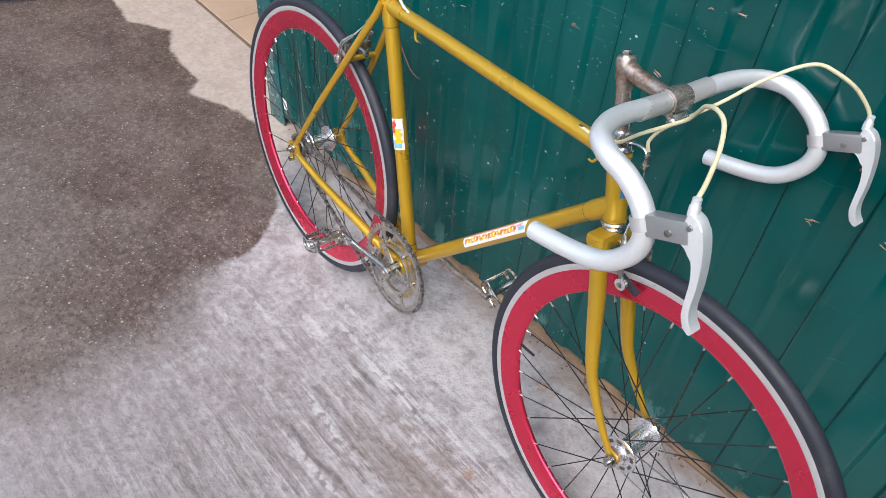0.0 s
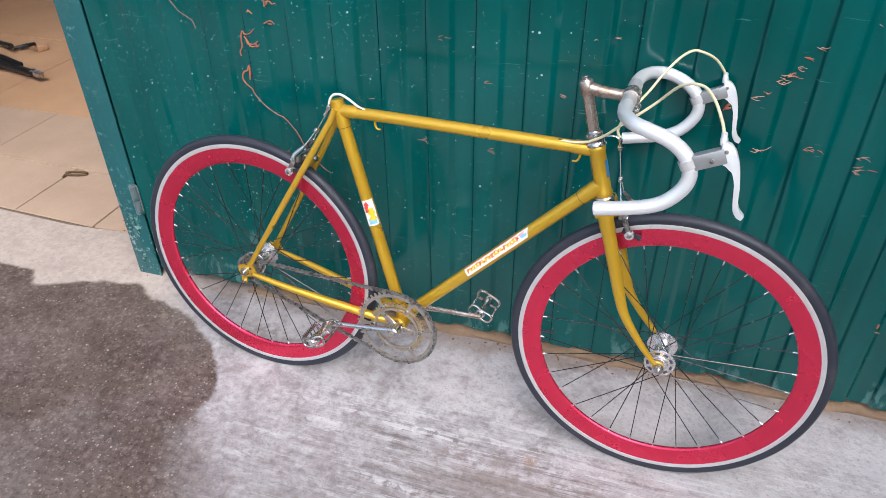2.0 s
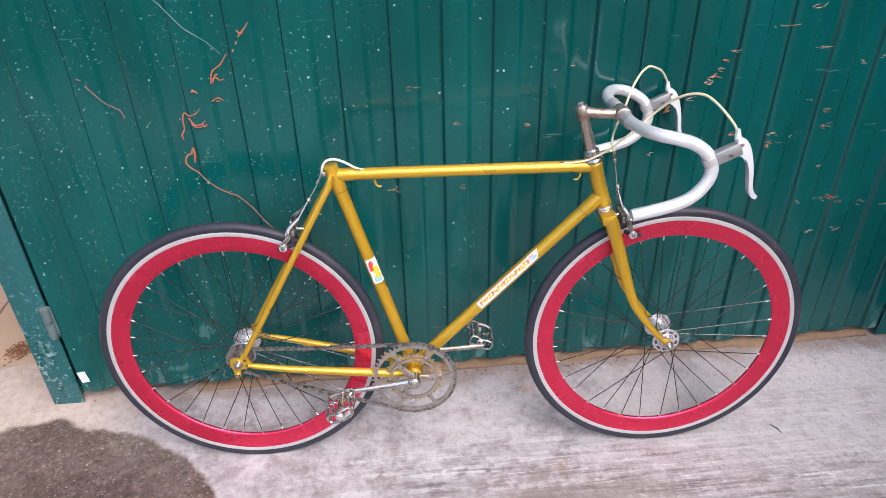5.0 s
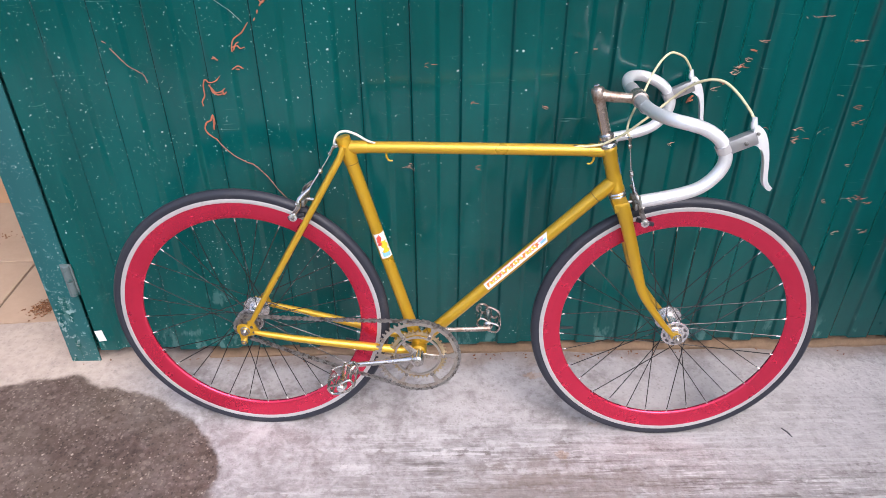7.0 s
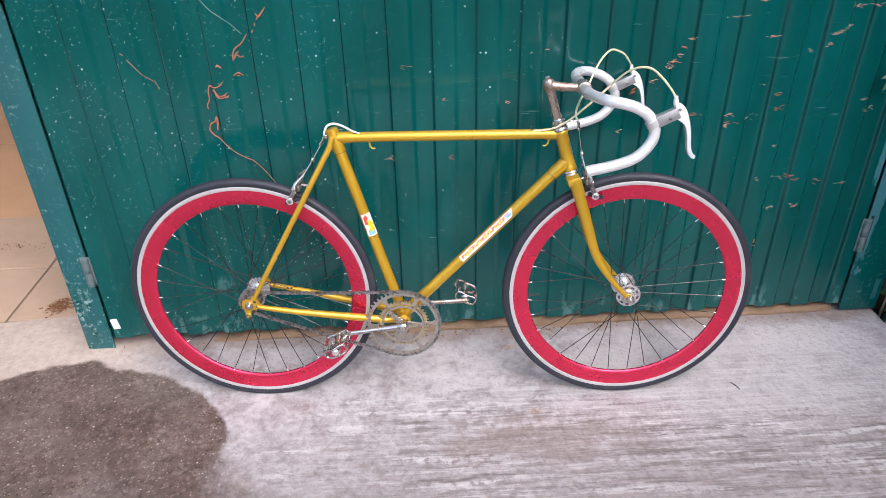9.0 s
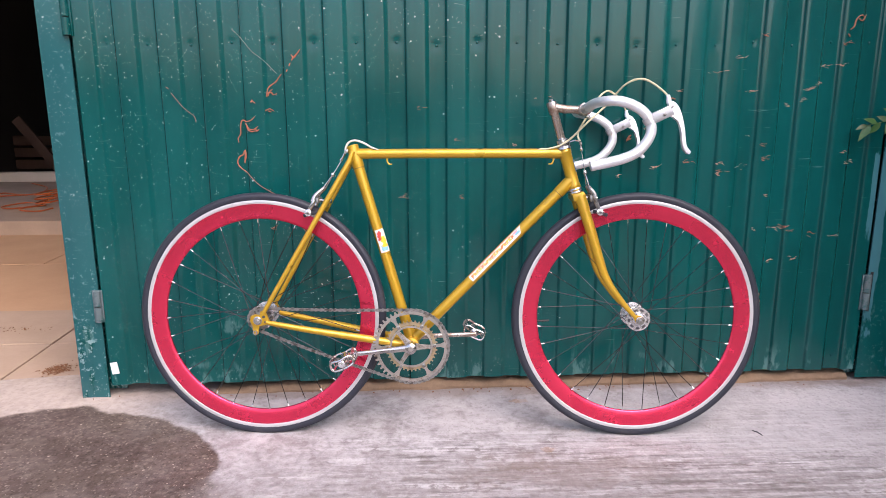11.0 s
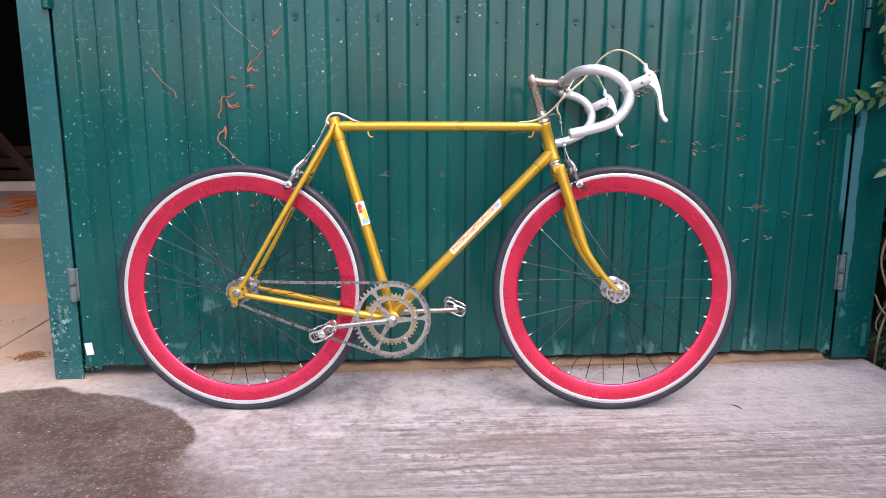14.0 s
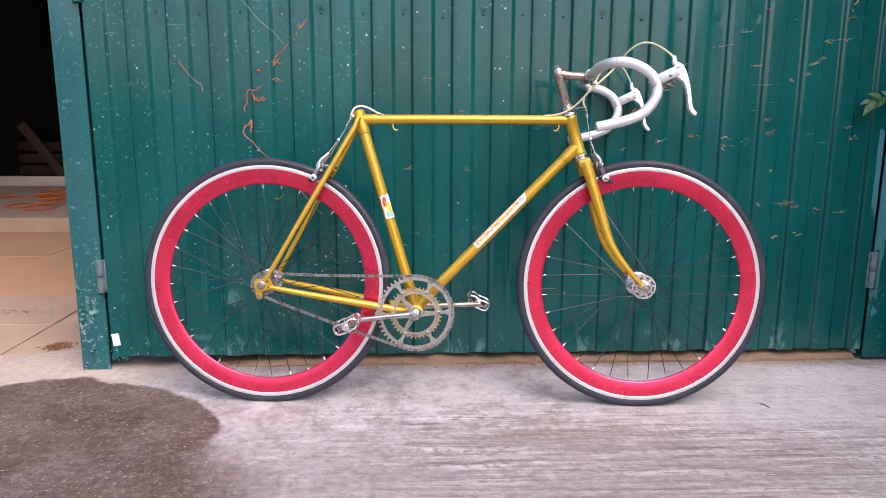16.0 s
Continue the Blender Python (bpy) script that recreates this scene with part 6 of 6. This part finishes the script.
def branch(line, sizes, label, count, r=0.0022):
    """A leafy shoot: one bending stem with leaves set along it on both sides."""
    path = smooth_path(line, 6)
    k = len(path) - 1
    stem = thing("leafy_branch", label, "plant", bm=tube(path, [r * (1 - 0.6 * i / k) for i in range(k + 1)], 6), material=LEAF, group="leafy branches by the door")
    for i in range(count):
        t = 0.12 + 0.88 * i / max(1, count - 1)
        j = min(k - 1, int(t * k))
        d = (path[j + 1] - path[j]).normalized()
        side = Vector((-d.z, 0, d.x)) * (1 if i % 2 else -1)
        way = d * (0.9 if i < count - 1 else 2.0) + side * random.uniform(0.5, 1.0) * (0 if i == count - 1 else 1) + Vector((0, random.uniform(-0.5, 0.1), random.uniform(-0.35, 0.1)))
        share("leaf", LEAVES[random.choice(sizes)], stem, Matrix.Translation(path[j]) @ turn_to(way, random.uniform(-0.5, 0.5)))


branch([(1.66, 0.02, 0.885), (1.56, -0.03, 0.885), (1.47, -0.05, 0.872), (1.40, -0.045, 0.855), (1.345, -0.04, 0.842)], (0, 1, 2), "green leafy shoot hanging in front of the door post", 15)
branch([(1.66, -0.02, 0.95), (1.58, -0.05, 0.935), (1.51, -0.06, 0.918), (1.475, -0.06, 0.910)], (0, 1, 2), "green leafy shoot hanging in front of the door post", 11)
branch([(1.70, 0.0, 0.74), (1.62, -0.05, 0.705), (1.555, -0.06, 0.672), (1.52, -0.06, 0.655)], (0, 1), "green leafy shoot hanging in front of the door post", 9)
branch([(1.60, 0.0, 1.28), (1.545, -0.04, 1.22), (1.50, -0.06, 1.15), (1.475, -0.06, 1.085), (1.49, -0.06, 1.03)], (0, 1, 2), "green leafy shoot hanging from above the door post", 20)
branch([(1.74, 0.0, 1.22), (1.66, -0.05, 1.12), (1.60, -0.06, 1.03), (1.57, -0.06, 0.96)], (0, 1, 2), "green leafy shoot hanging from above the door post", 20)
branch([(1.80, -0.05, 1.02), (1.72, -0.08, 0.98), (1.64, -0.10, 0.90), (1.60, -0.1, 0.80)], (0, 1, 2), "green leafy shoot hanging from above the door post", 13)

branch([(1.475, -0.02, 1.24), (1.462, -0.035, 1.17), (1.470, -0.04, 1.10), (1.488, -0.045, 1.05), (1.482, -0.05, 0.99)], (1, 2), "green leafy shoot hanging down the door post", 13)
branch([(1.56, -0.02, 1.12), (1.535, -0.05, 1.06), (1.52, -0.06, 1.00), (1.53, -0.06, 0.95)], (0, 1, 2), "green leafy shoot hanging down the door post", 11)


def shrub(x, y, z0, z1, n, wide, label, full=3, big=1.0):
    """A thicket: many thin stems, each with leaves; the leaves are one mesh a stem."""
    root = thing("shrub", label, "shrub", pose(x, y, z0), group="shrubs beside the yard")
    for _ in range(n):
        a, b = random.uniform(0, 6.28), random.uniform(0, 6.28)
        p = [Vector((math.cos(a) * wide * 0.3, math.sin(a) * wide * 0.3, -0.01))]
        for q in range(1, 5):
            p.append(Vector((p[0].x + math.cos(b) * wide * q / 4 * random.uniform(0.4, 1.1), p[0].y + math.sin(b) * wide * q / 4 * random.uniform(0.4, 1.0), (z1 - z0) * q / 4 * random.uniform(0.75, 1.05))))
        path = smooth_path(p, 4)
        k = len(path) - 1
        stem = part("stem", tube(path, [0.0042 * (1 - 0.7 * i / k) for i in range(k + 1)], 5), STALK, root)
        bm = bmesh.new()
        for i in range(2, k + 1):
            for _ in range(full):
                L, w = random.uniform(0.035, 0.07) * big, random.uniform(0.011, 0.020) * big
                d = Vector((random.uniform(-1, 1), random.uniform(-1, 0.6), random.uniform(-0.7, 0.5))).normalized()
                s = d.cross(Vector((0, -0.4, 1))).normalized() * w
                o = path[i]
                v = [bm.verts.new(q) for q in (o, o + d * L * 0.4 + s, o + d * L - Vector((0, 0, L * 0.15)), o + d * L * 0.4 - s)]
                m = bm.verts.new(o + d * L * 0.45 - Vector((0, 0, w * 0.3)))
                for c in range(4):
                    bm.faces.new((v[c], v[(c + 1) % 4], m))
        part("foliage", bm, random.choice((LEAF, DARK_LEAF, DARK_LEAF)), stem)


shrub(1.78, 0.02, -0.07, 1.35, 9, 0.26, "dark green shrub growing beside the concrete slab")
shrub(2.15, -0.10, -0.07, 1.6, 11, 0.34, "dark green shrub growing beside the concrete slab")
shrub(1.74, -0.30, -0.07, 0.32, 9, 0.16, "low weeds growing at the edge of the slab")
shrub(1.66, -0.02, -0.07, 0.22, 7, 0.08, "low weeds growing at the edge of the slab")
# Extra shrubs, mostly out of view, added to shade and darken the door's right.
shrub(1.90, -0.05, -0.07, 2.6, 34, 0.30, "dense dark green shrub added beside the door post for shade", 5, 1.3)
shrub(2.06, -0.48, -0.07, 2.3, 28, 0.44, "unseen dark green shrub added to darken the door's right end", 5, 1.5)
shrub(2.34, -1.03, -0.07, 2.3, 30, 0.50, "unseen dark green shrub added to darken the door's right end", 5, 1.6)
shrub(2.58, -1.85, -0.07, 2.0, 36, 0.55, "unseen dark green shrub added to darken the door's right end", 5, 1.7)
shrub(2.66, -2.75, -0.07, 1.9, 38, 0.62, "unseen dark green shrub added to darken the door's right end", 5, 1.8)
shrub(3.05, -3.75, -0.07, 1.9, 36, 0.75, "unseen dark green shrub added to darken the door's right end", 5, 1.8)
shrub(2.60, 0.02, -0.07, 2.8, 24, 0.40, "unseen dark green shrub added for shade by the wall", 5, 1.5)


def stalk(line, r, label):
    path = smooth_path(line, 5)
    thing("dry_stalk", label, "dead stem", bm=tube(path, [r * random.uniform(0.8, 1.1) for _ in path], 6), material=STALK, group="dry stalks by the post")


stalk([(1.62, 0.03, -0.06), (1.60, 0.0, 0.10), (1.63, 0.01, 0.22), (1.60, 0.03, 0.36), (1.66, 0.05, 0.52)], 0.0045, "dry grey creeper stem rising beside the post")
stalk([(1.66, 0.0, -0.06), (1.625, -0.01, 0.14), (1.60, 0.01, 0.20), (1.585, 0.02, 0.24)], 0.0035, "dry grey creeper stem rising beside the post")
stalk([(1.60, -0.02, -0.06), (1.64, 0.0, 0.06), (1.60, 0.02, 0.14), (1.65, 0.0, 0.26), (1.70, 0.02, 0.30)], 0.003, "dry grey creeper stem rising beside the post")
thing("garden_stake", "thin green metal garden stake beside the post", "stake", bm=tube([(1.615, 0.0, -0.10), (1.655, 0.01, 0.62)], 0.0045, 8), material=JAMB_GREEN)


# ---- the garage opening ----
def grey_door():
    """A blue-grey door leaf standing open, with white panels."""
    d = Vector((-0.37, -0.93, 0))
    leaf = thing("grey_door_leaf", "blue-grey painted door leaf with white panels standing open", "door", Matrix.Translation((-2.225, 0.035, 0.03)) @ Matrix.Rotation(math.atan2(d.y, d.x), 4, "Z"))
    for x in (0.045, 0.755):
        bm = bmesh.new()
        box(bm, (0.09, 0.045, 2.0), pose(x, 0, 1.0), 0.004)
        part("stile", bm, GREY_PAINT, leaf)
    for z, h in ((0.055, 0.11), (0.95, 0.10), (1.95, 0.10)):
        bm = bmesh.new()
        box(bm, (0.62, 0.043, h), pose(0.40, 0, z), 0.004)
        part("rail", bm, GREY_PAINT, leaf)
    for z0, z1 in ((0.11, 0.90), (1.0, 1.90)):
        for x0, x1 in ((0.092, 0.245), (0.252, 0.40), (0.407, 0.555), (0.562, 0.708)):
            bm = bmesh.new()
            box(bm, (x1 - x0, 0.018, z1 - z0 - 0.004), pose((x0 + x1) / 2, 0, (z0 + z1) / 2), 0.004)
            part("panel", bm, WHITE_PAINT, leaf)
    bm = bmesh.new()
    box(bm, (0.62, 0.012, 0.022), pose(0.40, 0.024, 0.125), 0.004)
    part("moulding", bm, GREY_PAINT, leaf)


grey_door()
bm = bmesh.new()
box(bm, (0.062, 0.066, 2.2), pose(-2.304, 0.122, 1.10, 0, 0, 52), 0.004)
thing("door_frame_3", "blue-grey painted door post of the open leaf", "door frame", bm=bm, material=GREY_PAINT, kind="structure")


def bucket():
    bm = bmesh.new()
    lathe(bm, [(0.001, 0.004), (0.070, 0.0), (0.076, 0.004), (0.112, 0.330), (0.117, 0.334), (0.118, 0.342), (0.112, 0.344), (0.108, 0.336), (0.073, 0.012), (0.001, 0.010)], 36, Matrix.Rotation(radians(90), 4, "X"))
    b = thing("bucket", "dull olive-grey metal bucket standing by the door post", "bucket", pose(-2.385, 0.272, 0.005), bm, ZINC)
    for s in (-1, 1):
        e = bmesh.new()
        lathe(e, [(0.004, -0.003), (0.014, -0.002), (0.014, 0.002), (0.004, 0.003)], 14, pose(s * 0.113, 0, 0.300, 0, 0, 90))
        part("handle_ear", e, ZINC, b)
    part("handle", tube(smooth_path([(-0.116, 0, 0.300), (-0.100, -0.08, 0.275), (0, -0.135, 0.262), (0.100, -0.08, 0.275), (0.116, 0, 0.300)], 6), 0.003, 8), CHAIN, b, "thin wire bucket handle")


bucket()
bm = bmesh.new()
box(bm, (0.20, 0.11, 0.095), pose(0, 0, 0.0475), 0.012)
for v in bm.verts:
    v.co += Vector([random.uniform(-0.004, 0.004) for _ in range(3)])
thing("clay_block", "reddish fired clay block on the floor", "brick", pose(-2.484, 0.488, 0.004, 0, 0, 62), bm, CLAY)


def sack():
    bm = bmesh.new()
    bmesh.ops.create_icosphere(bm, subdivisions=4, radius=1.0)
    for v in bm.verts:
        n = noise.noise(v.co * 1.7) * 0.16 + noise.noise(v.co * 4.5) * 0.06
        v.co *= 1 + n
        v.co = Vector((v.co.x * 0.17, v.co.y * 0.13, max(-0.20, v.co.z * 0.25)))
    s = thing("sack", "black plastic sack with a white label", "sack", pose(-2.83, 0.665, 0.205, 0, 0, 30), bm, PLASTIC_BLACK)
    lb = bmesh.new()
    plate(lb, [(0.125 * math.copysign(abs(math.cos(a)) ** 0.5, math.cos(a)), 0.12 * math.copysign(abs(math.sin(a)) ** 0.5, math.sin(a))) for a in np.arange(0, 6.28, 0.2)], -0.002, 0.002)
    p = part("label", lb, WHITE, s, "white printed sack label", m=pose(-0.01, -0.150, 0.065, 8, 0, -4))
    for z, w, x in ((0.045, 0.10, 0.01), (0.0245, 0.10, 0.01), (0.004, 0.10, 0.01), (-0.045, 0.06, 0.05), (0.09, 0.07, -0.03)):
        b = bmesh.new()
        box(b, (w, 0.002, 0.022), pose(x, -0.0035, z), 0.0006)
        part("print_bar", b, DARK, p)


sack()


def stand():
    """A folded black workshop stand lying on the floor."""
    s = thing("workshop_stand", "folded black metal workshop stand lying on the floor", "stand", bm=tube([(-3.95, 1.60, 0.05), (-3.2, 1.42, 0.06), (-2.66, 1.31, 0.045)], 0.020, 12), material=BLACK)
    for a, b in (((-3.95, 1.16, 0.03), (-3.37, 1.53, 0.085)), ((-3.37, 1.53, 0.085), (-2.78, 1.345, 0.07)), ((-3.30, 1.70, 0.03), (-3.12, 1.62, 0.05))):
        part("leg", tube([a, at(a, b, 0.5), b], 0.015, 10), BLACK, s)
    bm = bmesh.new()
    box(bm, (0.075, 0.035, 0.03), pose(-2.65, 1.31, 0.047, 0, 6, -12), 0.006)
    part("clamp", bm, RUSTY, s, "worn metal clamp end")
    hook = smooth_path([(-3.15, 1.66, 0.02), (-3.10, 1.70, 0.03), (-3.02, 1.69, 0.05), (-3.0, 1.64, 0.06), (-3.03, 1.60, 0.055)], 5)
    part("hook", tube(hook, 0.010, 8), BLACK, s)


stand()


def rag():
    bm = bmesh.new()
    n = 22
    g = [[bm.verts.new((x / n * 0.34 - 0.17, y / n * 0.15 - 0.075, 0.006 + 0.030 * max(0, noise.noise((x * 0.33, y * 0.41, 2))) + 0.012 * max(0, noise.noise((x, y, 5))))) for x in range(n + 1)] for y in range(n + 1)]
    for r, q in zip(g, g[1:]):
        for i in range(n):
            bm.faces.new((r[i], r[i + 1], q[i + 1], q[i]))
    r = bmesh.ops.extrude_face_region(bm, geom=list(bm.faces))
    bmesh.ops.translate(bm, vec=(0, 0, 0.003), verts=[v for v in r["geom"] if isinstance(v, bmesh.types.BMVert)])
    thing("rag", "crumpled pale rag lying under the stand", "rag", pose(-3.10, 1.27, 0.0, 0, 0, -8), bm, WHITE)


rag()


def glove():
    """A crumpled dark green work glove lying on the rag."""
    bm = bmesh.new()
    bmesh.ops.create_icosphere(bm, subdivisions=3, radius=1.0)
    for v in bm.verts:
        k = 1 + 0.35 * noise.noise(v.co * 1.9) + 0.15 * noise.noise(v.co * 5)
        v.co = Vector((v.co.x * 0.095 * k, v.co.y * 0.045 * k, max(-0.018, v.co.z * 0.026 * k)))
    thing("glove", "crumpled dark work glove lying on the pale rag", "glove", pose(-3.07, 1.295, 0.042, 0, 0, 12), bm, GRIME)


glove()
bm = bmesh.new()
box(bm, (0.11, 0.06, 0.035), pose(0, 0, 0.0175), 0.009)
thing("sponge", "flat ochre yellow sponge on the floor", "sponge", pose(-3.03, 1.72, 0.004, 0, 0, -15), bm, OCHRE)
thing("bent_clip", "small rusty bent wire clip on the floor", "clip", bm=tube(smooth_path([(-1.775, 0.505, 0.008), (-1.745, 0.520, 0.009), (-1.690, 0.528, 0.009), (-1.680, 0.515, 0.009), (-1.72, 0.498, 0.008), (-1.762, 0.490, 0.008), (-1.755, 0.470, 0.008)], 5), 0.0042, 8), material=GRIME)


def extension_cable():
    """Loose loops of orange cable on the step with a small coil."""
    z = 0.1065
    line = [(-3.70, 4.90, z), (-3.40, 4.58, z), (-3.27, 4.22, z), (-3.34, 4.06, z), (-3.58, 4.20, z), (-3.56, 3.98, z), (-3.25, 4.10, z), (-3.02, 4.02, z)]
    line += [(-2.845 + (0.085 + 0.012 * math.sin(5 * a)) * math.cos(a), 3.62 + (0.24 + 0.03 * math.cos(3 * a)) * math.sin(a), z + 0.005 * i) for i, a in enumerate(np.arange(0.4, 21, 0.9))]
    line += [(-2.94, 3.62, z), (-3.08, 3.60, z), (-3.15, 3.40, z), (-3.02, 3.30, z), (-2.85, 3.46, z), (-2.95, 3.36, z), (-2.92, 3.22, z), (-2.76, 3.16, z), (-2.72, 3.30, z)]
    thing("extension_cable", "orange extension cable lying in loops on the step", "cable", bm=tube(smooth_path(line, 5), 0.0060, 8), material=ORANGE)


extension_cable()


def back_room():
    """Dim stored things beyond the back doorway."""
    c = thing("crate", "dark brown slatted crate in the dark back room", "crate", pose(-4.14, 5.95, -0.003))
    for z in (0.06, 0.19, 0.32, 0.45):
        bm = bmesh.new()
        box(bm, (0.60, 0.02, 0.10), pose(0, 0, z + 0.01), 0.003)
        part("board", bm, DARK_WOOD, c, smooth=False)
    for x in (-0.28, 0.28):
        bm = bmesh.new()
        box(bm, (0.04, 0.36, 0.52), pose(x, 0.192, 0.26), 0.003)
        part("corner_post", bm, DARK_WOOD, c, smooth=False)
    bm = bmesh.new()
    box(bm, (0.10, 0.03, 0.86), pose(0, 0, 0.43), 0.004)
    thing("plank", "bare brown plank leaning sideways in the back room", "plank", pose(-3.66, 5.62, 0.012, 0, -36, 0), bm, DARK_WOOD, False)
    bm = bmesh.new()
    bmesh.ops.create_icosphere(bm, subdivisions=3, radius=1.0)
    for v in bm.verts:
        v.co *= 1 + 0.16 * noise.noise(v.co * 2.2)
        v.co = Vector((v.co.x * 0.15, v.co.y * 0.13, max(-0.27, v.co.z * 0.30)))
    thing("green_sack", "dark green sack standing in the back room", "sack", pose(-3.72, 5.86, 0.27), bm, DARK_LEAF)
    bm = bmesh.new()
    bmesh.ops.create_uvsphere(bm, u_segments=20, v_segments=12, radius=0.10)
    for v in bm.verts:
        v.co *= 1 + 0.1 * noise.noise(v.co * 9)
        v.co.z *= 0.7
    r = thing("red_bundle", "small red bundle with a pale band in the back room", "bundle", pose(-4.10, 5.50, 0.06), bm, STICK_RED)
    bm = bmesh.new()
    ring_pts = [(0.101 * math.cos(a), 0.101 * math.sin(a), -0.012) for a in np.linspace(0, 2 * math.pi, 25)]
    sweep(bm, ring_pts, 0.012, 8)
    part("band", bm, WHITE, r, "pale band")


back_room()


def litter(x, y, wide, deep, count, label):
    """A few dry rusty crumbs and leaf bits lying loose on the slab."""
    bm = bmesh.new()
    for _ in range(count):
        px, py = x + random.gauss(0, wide), y + random.gauss(0, deep)
        z0 = 0.0035 if py > 0.2 else lift(px, py)
        a, L = random.uniform(0, 6.28), random.uniform(0.0018, 0.0065)
        d, e = Vector((math.cos(a), math.sin(a), 0)) * L, Vector((-math.sin(a), math.cos(a), 0)) * L * random.uniform(0.25, 0.6)
        o = Vector((px, py, z0 + random.uniform(0.0005, 0.003)))
        vs = [bm.verts.new(q) for q in (o - d, o - e, o + d, o + e)]
        top = bm.verts.new(o + Vector((0, 0, random.uniform(0.001, 0.005))))
        bm.faces.new(vs[::-1])
        for i in range(4):
            bm.faces.new((vs[i], vs[(i + 1) % 4], top))
    thing("leaf_litter", label, "litter", bm=bm, material=LITTER, smooth=False, kind="stuff")


LITTER = plaster("rusty_litter", (0.12, 0.05, 0.022), (0.26, 0.12, 0.055), 60, 0.9, 0.3)
litter(-1.237, 0.278, 0.022, 0.022, 330, "rust-brown dry leaf crumbs beside the left door post")
litter(-1.62, 0.72, 0.07, 0.018, 45, "rust-brown dry crumbs on the garage floor")
litter(0.30, -0.012, 0.55, 0.012, 80, "brown dry crumbs along the foot of the door")
